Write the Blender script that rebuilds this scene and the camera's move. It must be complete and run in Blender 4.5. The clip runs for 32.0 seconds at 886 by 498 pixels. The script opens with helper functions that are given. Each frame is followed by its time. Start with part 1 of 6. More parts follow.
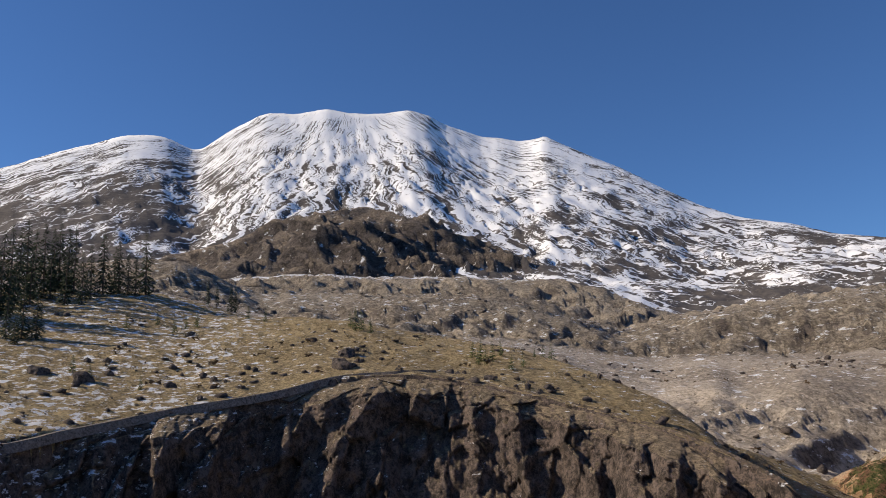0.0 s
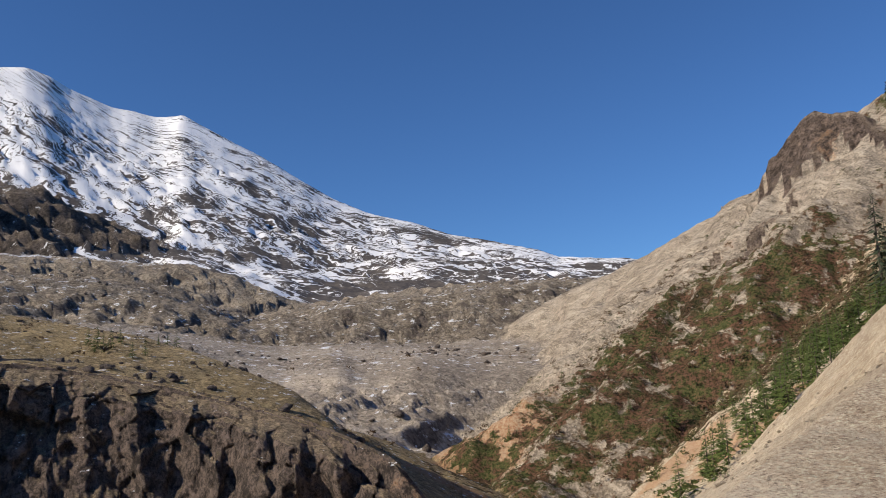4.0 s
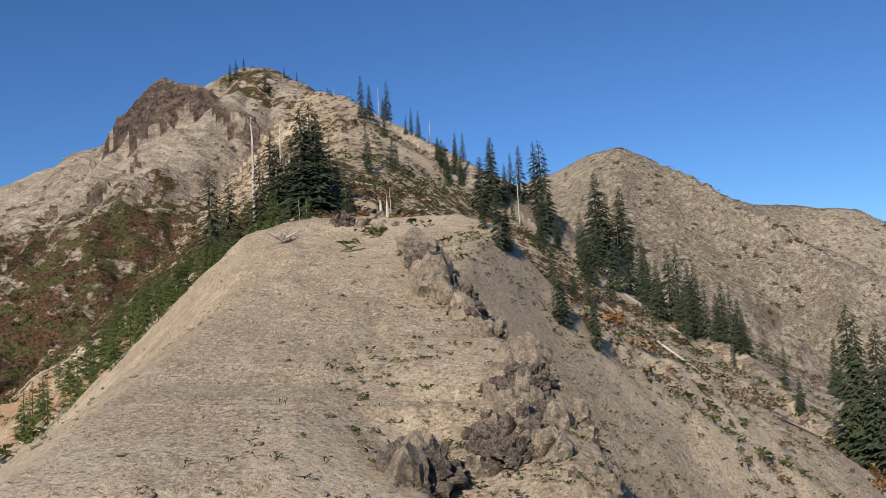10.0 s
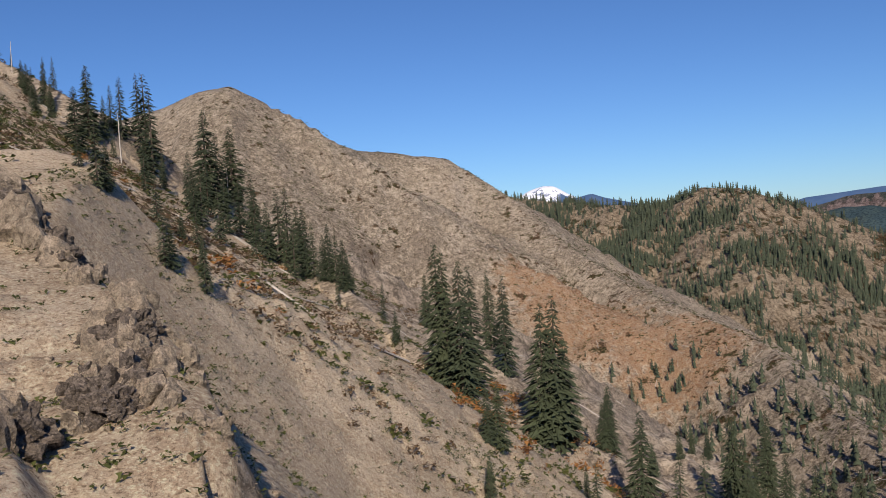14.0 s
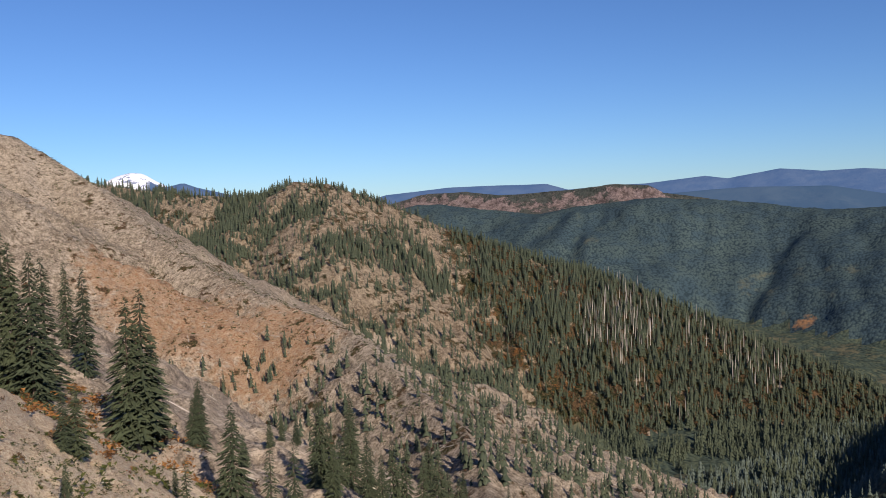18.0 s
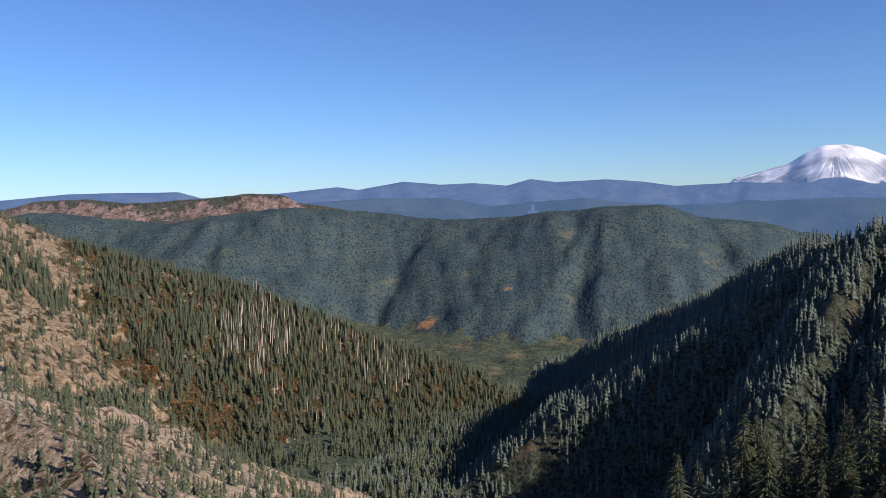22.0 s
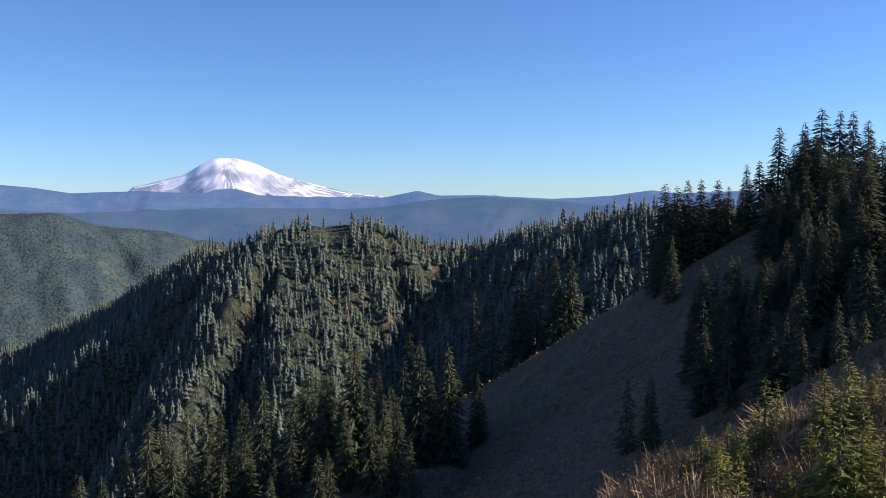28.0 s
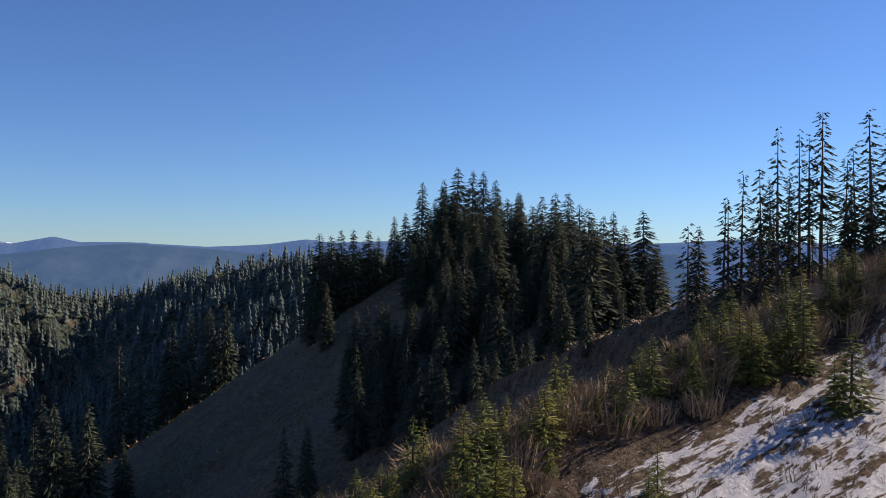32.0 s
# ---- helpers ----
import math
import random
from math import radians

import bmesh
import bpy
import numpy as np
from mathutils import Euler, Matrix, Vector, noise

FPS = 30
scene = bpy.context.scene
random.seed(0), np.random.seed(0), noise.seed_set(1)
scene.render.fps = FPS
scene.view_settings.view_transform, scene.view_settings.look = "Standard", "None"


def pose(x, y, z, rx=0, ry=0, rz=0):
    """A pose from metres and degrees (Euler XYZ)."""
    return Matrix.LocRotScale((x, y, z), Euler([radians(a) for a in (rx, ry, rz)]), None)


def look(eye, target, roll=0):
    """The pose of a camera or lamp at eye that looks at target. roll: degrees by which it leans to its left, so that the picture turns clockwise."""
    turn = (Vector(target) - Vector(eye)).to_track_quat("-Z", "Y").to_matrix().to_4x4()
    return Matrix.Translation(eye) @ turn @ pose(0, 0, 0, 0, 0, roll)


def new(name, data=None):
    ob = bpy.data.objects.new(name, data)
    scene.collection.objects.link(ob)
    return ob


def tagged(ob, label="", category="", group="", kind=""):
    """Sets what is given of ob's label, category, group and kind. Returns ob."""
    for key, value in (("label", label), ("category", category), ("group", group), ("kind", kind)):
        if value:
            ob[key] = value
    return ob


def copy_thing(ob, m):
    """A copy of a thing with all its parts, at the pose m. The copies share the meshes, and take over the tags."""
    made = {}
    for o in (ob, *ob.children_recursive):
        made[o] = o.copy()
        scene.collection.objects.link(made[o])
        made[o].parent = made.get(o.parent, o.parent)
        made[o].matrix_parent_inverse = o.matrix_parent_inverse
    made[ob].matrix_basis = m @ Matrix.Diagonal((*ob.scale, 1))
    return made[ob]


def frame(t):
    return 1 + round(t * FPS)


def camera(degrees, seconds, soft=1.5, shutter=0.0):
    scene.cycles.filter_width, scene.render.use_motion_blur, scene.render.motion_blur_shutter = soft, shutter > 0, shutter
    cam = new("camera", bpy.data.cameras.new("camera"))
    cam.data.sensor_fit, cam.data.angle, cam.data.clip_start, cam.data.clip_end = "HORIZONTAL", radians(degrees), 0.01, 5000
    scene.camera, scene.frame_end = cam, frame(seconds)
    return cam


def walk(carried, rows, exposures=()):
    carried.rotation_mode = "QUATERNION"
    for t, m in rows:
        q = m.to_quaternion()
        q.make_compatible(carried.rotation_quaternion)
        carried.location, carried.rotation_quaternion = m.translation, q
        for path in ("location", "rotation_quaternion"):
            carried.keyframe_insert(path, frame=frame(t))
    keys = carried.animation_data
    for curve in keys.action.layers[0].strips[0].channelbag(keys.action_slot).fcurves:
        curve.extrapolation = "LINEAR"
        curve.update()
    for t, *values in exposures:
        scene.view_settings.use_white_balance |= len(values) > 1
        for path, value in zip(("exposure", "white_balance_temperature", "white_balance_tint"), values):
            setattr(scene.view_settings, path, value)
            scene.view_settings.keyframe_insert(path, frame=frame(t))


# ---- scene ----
EYE = (0.0, 0.0, 1.65)
cam = camera(55.95, 32.0, soft=0.9)
# seconds, heading clockwise from north, pitch, roll (degrees): the viewer turns on the spot
TURN = (
    (0.0, -81.37, 11.32, -1.79), (0.5, -78.49, 11.11, -1.95), (1.0, -75.78, 10.88, -2.07), (1.5, -73.14, 10.59, -2.25),
    (2.0, -70.26, 10.28, -2.37), (2.5, -67.04, 10.01, -2.54), (3.0, -63.54, 9.80, -2.72), (3.5, -59.94, 9.61, -2.93),
    (5.5, -45.26, 9.18, -2.82), (6.0, -41.68, 8.97, -2.85), (6.5, -38.10, 8.58, -2.95), (7.0, -34.44, 8.06, -3.01),
    (7.5, -30.90, 7.47, -3.06), (8.0, -27.46, 6.80, -2.98), (8.5, -24.06, 6.15, -2.89), (9.0, -20.48, 5.49, -2.95),
    (9.5, -16.70, 4.83, -3.08), (10.0, -12.96, 4.12, -3.25), (10.5, -9.34, 3.36, -3.45), (11.0, -5.88, 2.50, -3.63),
    (11.5, -2.63, 1.60, -3.73), (12.0, 0.48, 0.77, -3.78), (12.5, 3.49, 0.07, -3.85), (13.0, 6.58, -0.50, -4.00),
    (13.5, 9.80, -0.96, -3.97), (14.0, 13.05, -1.48, -3.81), (14.5, 16.30, -2.03, -3.50), (16.5, 30.07, -3.34, -2.51),
    (17.0, 33.57, -3.35, -2.37), (17.5, 36.99, -3.40, -2.27), (18.0, 40.44, -3.46, -2.04), (18.5, 43.93, -3.50, -1.69),
    (19.0, 47.57, -3.43, -1.26), (19.5, 51.11, -3.36, -0.93), (20.0, 54.26, -3.32, -0.82), (20.5, 57.04, -3.36, -0.88),
    (21.0, 59.67, -3.41, -1.10), (21.5, 62.34, -3.46, -1.27), (22.0, 65.11, -3.52, -1.29), (22.5, 68.08, -3.56, -1.31),
    (23.0, 71.26, -3.59, -1.25), (23.5, 74.52, -3.64, -1.19), (24.0, 77.72, -3.73, -1.10), (24.5, 80.84, -3.79, -0.96),
    (26.5, 94.37, -3.54, -0.63), (27.0, 97.91, -3.59, -0.66), (27.5, 101.35, -3.61, -0.44), (28.0, 104.75, -3.45, -0.22),
    (28.5, 108.01, -3.15, -0.05), (29.0, 111.13, -2.71, 0.02), (29.5, 114.15, -2.25, 0.04), (30.0, 117.11, -1.77, 0.06),
    (30.5, 120.04, -1.35, 0.04), (31.0, 122.80, -0.97, 0.16), (31.5, 125.44, -0.55, 0.23), (32.0, 128.06, -0.09, 0.35),
)


def aim(head, pitch, roll):
    a, p = radians(head), radians(pitch)
    way = Vector((math.cos(p) * math.sin(a), math.cos(p) * math.cos(a), math.sin(p)))
    return look(EYE, Vector(EYE) + 1000 * way, roll)


walk(cam, [(t, aim(h, p, r)) for t, h, p, r in TURN],
     exposures=((0.0, 0.15, 6750, 10), (6.0, 0.15, 6350, 8), (9.0, 0.1, 6350, 8), (13.0, -0.05, 6550, 14), (17.0, 0.1, 6650, 15), (21.0, 0.3, 6750, 19), (24.5, 0.65, 6750, 19), (28.0, 0.68, 6800, 18), (30.0, 0.55, 6800, 18), (32.0, 0.28, 6800, 18)))

# ---- light ----
SUN_HEAD, SUN_UP = 190.0, 31.0
world = bpy.data.worlds.new("sky")
scene.world = world
world.use_nodes = True
sky = world.node_tree.nodes.new("ShaderNodeTexSky")
sky.sky_type, sky.sun_disc = "NISHITA", False
sky.sun_elevation, sky.sun_rotation = radians(SUN_UP), radians(SUN_HEAD)
sky.altitude, sky.air_density, sky.dust_density, sky.ozone_density = 1300, 1.0, 0.05, 3.0
back = world.node_tree.nodes["Background"]
back.inputs["Strength"].default_value = 0.082
tint = world.node_tree.nodes.new("ShaderNodeMix")
tint.data_type, tint.blend_type = "RGBA", "MULTIPLY"
tint.inputs[0].default_value, tint.inputs[7].default_value = 1.0, (0.55, 0.83, 1.19, 1.0)
world.node_tree.links.new(sky.outputs[0], tint.inputs[6])
world.node_tree.links.new(tint.outputs[2], back.inputs["Color"])
lamp = bpy.data.lights.new("sun", "SUN")
lamp.energy, lamp.angle, lamp.color = 5.0, radians(0.53), (1.0, 0.86, 0.68)
sun = new("sun", lamp)
ha, hu = radians(SUN_HEAD), radians(SUN_UP)
sun.matrix_world = look((400 * math.sin(ha) * math.cos(hu), 400 * math.cos(ha) * math.cos(hu), 400 * math.sin(hu)), (0, 0, 0))


# ---- noise on arrays ----
def lattice(ix, iy, seed):
    h = (ix.astype(np.int64) * 374761393 + iy.astype(np.int64) * 668265263 + seed * 974634777) & 0xFFFFFFFF
    h = ((h ^ (h >> 13)) * 1274126177) & 0xFFFFFFFF
    return ((h ^ (h >> 16)) & 0xFFFF) / 65535.0


def vnoise(x, y, seed=0):
    """Smooth noise from 0 to 1."""
    ix, iy = np.floor(x), np.floor(y)
    fx, fy = x - ix, y - iy
    fx, fy = fx * fx * (3 - 2 * fx), fy * fy * (3 - 2 * fy)
    a = lattice(ix, iy, seed) * (1 - fx) + lattice(ix + 1, iy, seed) * fx
    b = lattice(ix, iy + 1, seed) * (1 - fx) + lattice(ix + 1, iy + 1, seed) * fx
    return a * (1 - fy) + b * fy


def fbm(x, y, octaves=4, seed=0, gain=0.5):
    """Layered noise about 0, roughly -0.5 to 0.5."""
    out, amp, total = 0.0, 1.0, 0.0
    for k in range(octaves):
        out = out + amp * (vnoise(x * 2 ** k + 17.3 * k, y * 2 ** k - 9.1 * k, seed + k) - 0.5)
        total += amp
        amp *= gain
    return out / total


def sharp(x, y, octaves=4, seed=0):
    """Layered noise with sharp crests, 0 to 1."""
    out, amp, total = 0.0, 1.0, 0.0
    for k in range(octaves):
        out = out + amp * (1 - np.abs(2 * vnoise(x * 2 ** k + 5.7 * k, y * 2 ** k + 3.3 * k, seed + k) - 1))
        total += amp
        amp *= 0.5
    return out / total


def billow(x, y, octaves=4, seed=0):
    """Layered noise with rounded knobs and sharp creases, 0 (knob) to 1 (crease)."""
    out, amp, total = 0.0, 1.0, 0.0
    for k in range(octaves):
        a, b = x * 2 ** k + 3.1 * k, y * 2 ** k - 7.7 * k
        out = out + amp * (1 - np.abs(2 * vnoise(a + 0.4 * b, b - 0.4 * a, seed + 7 * k) - 1)) ** 2
        total += amp
        amp *= 0.58
    return out / total


# ---- the lie of the land: crest lines (x east, y north, z up), metres ----
CREST = {}
CREST["spur"] = [(-2246, 133, 577), (-2050, -6, 511), (-1997, -114, 475), (-1938, -212, 410), (-1870, -337, 367)]
CREST["spurb"] = [(-2246, 133, 577), (-2038, 220, 496), (-1974, 323, 442), (-1913, 380, 374), (-1849, 438, 319)]
CREST["butte"] = [(-480, 288, 18), (-430, 326, 36), (-368, 338, 57), (-336, 343, 63), (-296, 339, 70), (-247, 327, 78), (-213, 314, 83), (-175, 305, 94), (-147, 301, 102), (-136, 301, 101), (-130, 298, 97), (-113, 294, 86), (-94, 285, 76), (-76, 275, 66), (-62, 263, 56), (-45, 246, 43), (-43, 241, 33), (-26, 234, 18), (-8, 220, 4), (11, 200, -5), (21, 184, -11), (26, 163, -19), (31.3, 146.7, -22.4), (34.3, 135.7, -26.2), (33.9, 125.5, -31.4), (29.9, 111.1, -34.9)]
CREST["saddle"] = [(-111, 290, 86), (-88, 245, 64), (-69, 193, 43), (-55, 150, 29), (-48.1, 118.6, 19.0), (-37.6, 98.0, 13.7), (-24.0, 76.3, 10.9)]
CREST["shoulder"] = [(-23.4, 74.4, 10.7), (-24.4, 50.4, 3.7), (-22.1, 33.3, -0.8), (-17.5, 19.3, -2.7)]
CREST["knolledge"] = [(-23.4, 74.4, 10.7), (-15.5, 55.9, 4.6), (-9.0, 46.1, 0.7), (-5.7, 39.6, -0.7), (-3.4, 32.8, -2.5), (-2.1, 26.9, -4.0)]
CREST["peakb"] = [(-115, 893, 133), (-73, 877, 140), (-37, 859, 151), (-8, 850, 154), (27, 850, 137), (36, 859, 121), (61, 898, 116), (126, 942, 94), (172, 944, 90), (228, 933, 79), (255, 894, 52), (274, 857, 30), (294, 744, -27), (307, 651, -57), (326, 562, -79), (335, 498, -93), (306, 395, -111), (285, 322, -119), (233, 248, -125)]
CREST["forest_ridge"] = [(558, 1816, 64), (614, 1692, 43), (681, 1558, 25), (779, 1455, 19), (813, 1378, 45), (868, 1344, 38), (955, 1284, -2), (1038, 1218, -52), (1109, 1083, -105), (1155, 957, -134), (1167, 861, -166), (1212, 700, -228), (1238, 538, -284), (1224, 438, -320), (1145, 359, -337), (958, 288, -339)]
CREST["far_hill"] = [(1987, 2635, -45), (2014, 2486, -21), (2183, 2058, -63), (2240, 1842, -40), (2381, 1656, -25), (2480, 1503, -41), (2537, 1185, -77), (2542, 910, -65), (2524, 622, -38), (2560, 452, -40), (2577, 346, -74), (2694, 174, -91), (2895, 173, -113), (2900, -44, -164)]
CREST["far_cliff"] = [(2327, 3129, -26), (2456, 3029, 21), (2547, 2820, 29), (2588, 2644, 7), (2794, 2425, 18), (2921, 2271, 39), (3010, 2152, 28), (3045, 2102, -8), (3215, 1831, -62)]
CREST["east_ridge"] = [(1790, 553, -476), (1574, 402, -279), (1357, 251, -200), (1170, 113, -122), (1007, 21, -58), (920, -11, -51), (898, -58, -29), (893, -109, -29), (885, -164, -29), (899, -196, -44), (897, -247, -54), (850, -297, -43), (782, -333, -23), (714, -361, -14), (655, -386, -11), (613, -414, -8)]
CREST["rise"] = [(37.5, -55.6, -4.4), (32.3, -57.6, -1.9), (26.2, -58.4, -0.2), (25.7, -75.8, 1.4), (23.6, -97.2, 2.7)]
CREST["near"] = [(0.4, -0.3, -0.2), (2.5, -1.6, -0.7), (5.6, -3.4, -1.1), (8.2, -4.8, -1.85), (8.6, -6.0, -1.6), (8.6, -8.4, -0.95), (8.3, -10.6, -0.5), (8.1, -12.6, 0.0), (8.0, -15.0, 0.6), (7.3, -16.4, 1.2), (6.7, -19.9, 2.2), (6.4, -26.2, 3.7), (3.9, -35.8, 7.2)]
CREST["range"] = [(2613, 3664, 4), (2687, 3609, 30), (2947, 3401, 59), (3058, 3301, 61), (3325, 3032, 59), (3400, 2948, 24), (3576, 2732, 41), (3649, 2634, 43), (3818, 2382, 71), (3873, 2291, 54), (3992, 2078, 91), (4078, 1902, 72), (4151, 1737, 78), (4217, 1571, 59), (4259, 1452, 92), (4301, 1323, 71), (4369, 1076, 79), (4412, 888, 63), (4441, 723, 36), (4485, 362, 48)]
CREST["range_south"] = [(4436, 358, 41), (4427, -456, 15), (4371, -835, 11), (4336, -1001, 44), (4309, -1113, 19), (4218, -1417, 18), (4191, -1340, 17), (4071, -1670, -0), (3949, -1941, 15), (3855, -2121, 42), (3793, -2229, 24), (3788, -2238, 24), (3630, -2487, 34), (3241, -2976, 29), (2732, -3449, 27), (2375, -3704, 49), (1720, -4050, 24)]
CREST["range_mid"] = [(3283, 2371, -15), (3520, 2003, 4), (3682, 1688, -3), (3766, 1490, -45), (3907, 1067, -16), (3955, 871, -43), (3996, 656, -59), (4050, -40, -37), (4007, -591, -42), (3949, -900, -28), (4006, -594, -54), (3932, -968, -4), (3858, -1232, 9), (3747, -1538, -12), (3649, -1757, -34), (3635, -1787, -16), (3627, -1802, -39), (3325, -2312, -45), (2392, -3268, -22)]
CREST["adams"] = [(4726, 477, 66), (4736, 366, 92), (4746, 191, 142), (4749, 112, 194), (4750, 33, 227), (4749, -76, 228), (4747, -160, 207), (4740, -306, 138), (4725, -487, 87), (4699, -692, 40), (4666, -891, 11)]
CREST["rainier"] = [(1493, 4562, 113), (1547, 4544, 161), (1597, 4527, 184), (1655, 4506, 198), (1712, 4484, 193), (1782, 4457, 146), (1833, 4436, 116)]
CREST["rainier_foot"] = [(1687, 4387, 102), (1800, 4341, 119), (1863, 4315, 135), (1927, 4287, 108), (2107, 4201, 56)]
CREST["crag"] = [(-178, 264, 72), (-169, 262, 82), (-164, 261, 86), (-157, 260, 88), (-144, 261, 84), (-134, 257, 75), (-128, 251, 64)]
# the western canyon: lines one behind another (heading, distance, height) with the ground laid between them
LINES = {
    "brink": [(-113.3, 108, -1.6), (-109.1, 114, 0.1), (-102.9, 124, 2.2), (-96.0, 130, 4.7), (-92.4, 133, 5.8), (-87.9, 137, 8.2), (-84.1, 137, 8.5), (-80.3, 135, 7.0), (-77.2, 131, 5.2), (-73.5, 126, 2.8), (-69.9, 120, 0.5), (-66.4, 114, -1.8), (-63.1, 107, -4.5), (-60.2, 100, -7.0), (-56.6, 95, -15.0), (-53.3, 90, -21.9)],
    "lawn": [(-113.9, 185, 18.9), (-109.5, 190, 20.5), (-103.2, 195, 23.0), (-98.7, 203, 24.0), (-95.1, 212, 27.2), (-91.7, 215, 27.7), (-87.9, 213, 26.1), (-84.0, 205, 22.1), (-80.2, 195, 18.9), (-76.3, 184, 15.3), (-73.4, 172, 11.4), (-69.7, 155, 6.3), (-66.9, 142, 2.7), (-64.6, 130, -1.8), (-60.3, 120, -9.9), (-53.0, 110, -17.8)],
    "grove": [(-114.1, 240, 37.8), (-109.7, 240, 38.1), (-106.6, 238, 37.0), (-103.3, 238, 37.3), (-100.8, 236, 36.6), (-98.0, 236, 34.1), (-95.1, 240, 31.2), (-91.7, 245, 26.5), (-84.1, 250, 20.4), (-76.4, 250, 13.5), (-69.8, 240, 2.7), (-66.0, 232, -5.4), (-62.2, 228, -9.0), (-56.3, 220, -18.9), (-49.2, 210, -28.1)],
    "mound": [(-114.0, 330, 39.9), (-99.7, 330, 41.7), (-91.7, 330, 30.7), (-77.1, 320, 21.2), (-69.7, 310, 8.9), (-67.4, 300, 6.1), (-65.5, 295, 6.9), (-63.6, 292, 7.7), (-62.6, 290, 5.0), (-61.3, 290, 4.8), (-58.6, 292, 8.2), (-56.7, 295, 6.8), (-54.1, 300, 3.8), (-48.4, 320, 6.8)],
    "plain": [(-114.2, 560, 92.6), (-99.8, 540, 81.4), (-91.7, 500, 59.0), (-80.9, 480, 45.0), (-75.2, 470, 38.6), (-71.4, 470, 32.3), (-67.3, 500, 30.5), (-61.6, 505, 30.1), (-57.7, 505, 27.4), (-53.9, 505, 28.2), (-48.2, 505, 29.6)],
    "terrace": [(-114.3, 680, 122.1), (-105.0, 680, 124.5), (-100.6, 680, 130.1), (-98.8, 680, 127.5), (-96.9, 680, 116.1), (-94.3, 640, 90.2), (-88.6, 600, 80.2), (-85.5, 600, 82.8), (-82.4, 600, 83.7), (-78.9, 600, 82.8), (-75.1, 590, 72.2), (-72.8, 570, 61.4), (-70.6, 550, 48.8), (-69.2, 560, 45.6), (-66.5, 565, 49.5), (-64.2, 570, 58.5), (-61.1, 575, 61.9), (-57.5, 580, 64.5), (-53.6, 590, 69.2), (-49.8, 600, 72.0), (-46.1, 610, 72.6)],
    "shelf": [(-114.2, 850, 144.7), (-99.8, 850, 138.3), (-88.6, 850, 127.4), (-78.9, 850, 116.1), (-73.2, 840, 95.7), (-69.5, 820, 77.1), (-66.5, 800, 80.9), (-63.4, 800, 87.5), (-55.6, 800, 92.7), (-47.9, 820, 97.5)],
    "mesa": [(-114.3, 1010, 189.5), (-103.3, 1010, 175.5), (-99.8, 1010, 164.0), (-97.7, 1010, 162.0), (-95.5, 1010, 171.2), (-91.7, 1010, 174.3), (-84.7, 1010, 171.5), (-76.9, 1000, 162.5), (-73.0, 990, 154.8), (-70.0, 970, 135.6), (-67.5, 950, 111.2), (-65.7, 940, 99.0), (-65.3, 950, 98.5), (-63.4, 980, 103.5), (-55.6, 1000, 118.9), (-46.0, 1000, 120.6)],
    "summit": [(-117.31, 3600, 864), (-110.21, 3600, 1009), (-106.74, 3600, 1110), (-104.7, 3600, 1158), (-103.23, 3600, 1199), (-101.87, 3600, 1216), (-100.39, 3600, 1214), (-98.81, 3600, 1165), (-98.0, 3600, 1165), (-96.16, 3600, 1256), (-93.79, 3600, 1348), (-91.57, 3600, 1349), (-89.42, 3600, 1377), (-87.94, 3600, 1357), (-85.49, 3600, 1354), (-83.57, 3600, 1373), (-82.04, 3600, 1344), (-81.21, 3600, 1304), (-78.24, 3600, 1229), (-77.27, 3600, 1227), (-75.5, 3600, 1199), (-73.82, 3555, 1204), (-72.4, 3500, 1134), (-68.5, 3350, 963), (-64.25, 3186, 762), (-61.43, 3083, 666), (-58.04, 2981, 596), (-55.6, 2908, 535), (-53.55, 2847, 502), (-49.75, 2733, 435), (-48.33, 2690, 400), (-36.0, 2600, 330)],
}
LAID = {"volcano": "summit", "cliff": "brink", "plateau": "lawn", "mound": "mound", "bank": "plain", "terrace": "terrace", "mesa": "mesa"}
for kind, key in LAID.items():
    CREST[kind] = [(r * math.sin(radians(a)), r * math.cos(radians(a)), z) for a, r, z in LINES[key]]


# the shaded hillside: one smooth slope that dips to the north, cut off by a spur and by the ridge behind it
def face(x, y):
    east = 0.8993 * (x - 181) - 0.4373 * (y + 142)
    south = -0.4333 * (x - 181) - 0.9013 * (y + 142)
    top = -49.7 - 0.2006 * x - 0.627 * y
    for d, k in ((east, 0.36), (south, 0.95)):
        top = top - k * 5 * np.log1p(np.exp(np.clip(d / 5, -30, 30))) - k * np.where(d > 150, d - 150, 0)
    return top


CREST["knob"] = [(x, y, float(face(np.float64(x), np.float64(y)))) for x, y in ((262, 25), (247, -6), (232, -37), (207, -89), (181, -142), (129, -117), (77, -92))]
CREST["bench"] = [(152, -42, -50), (172, -18, -56), (180, 2, -62), (183, 24, -71)]
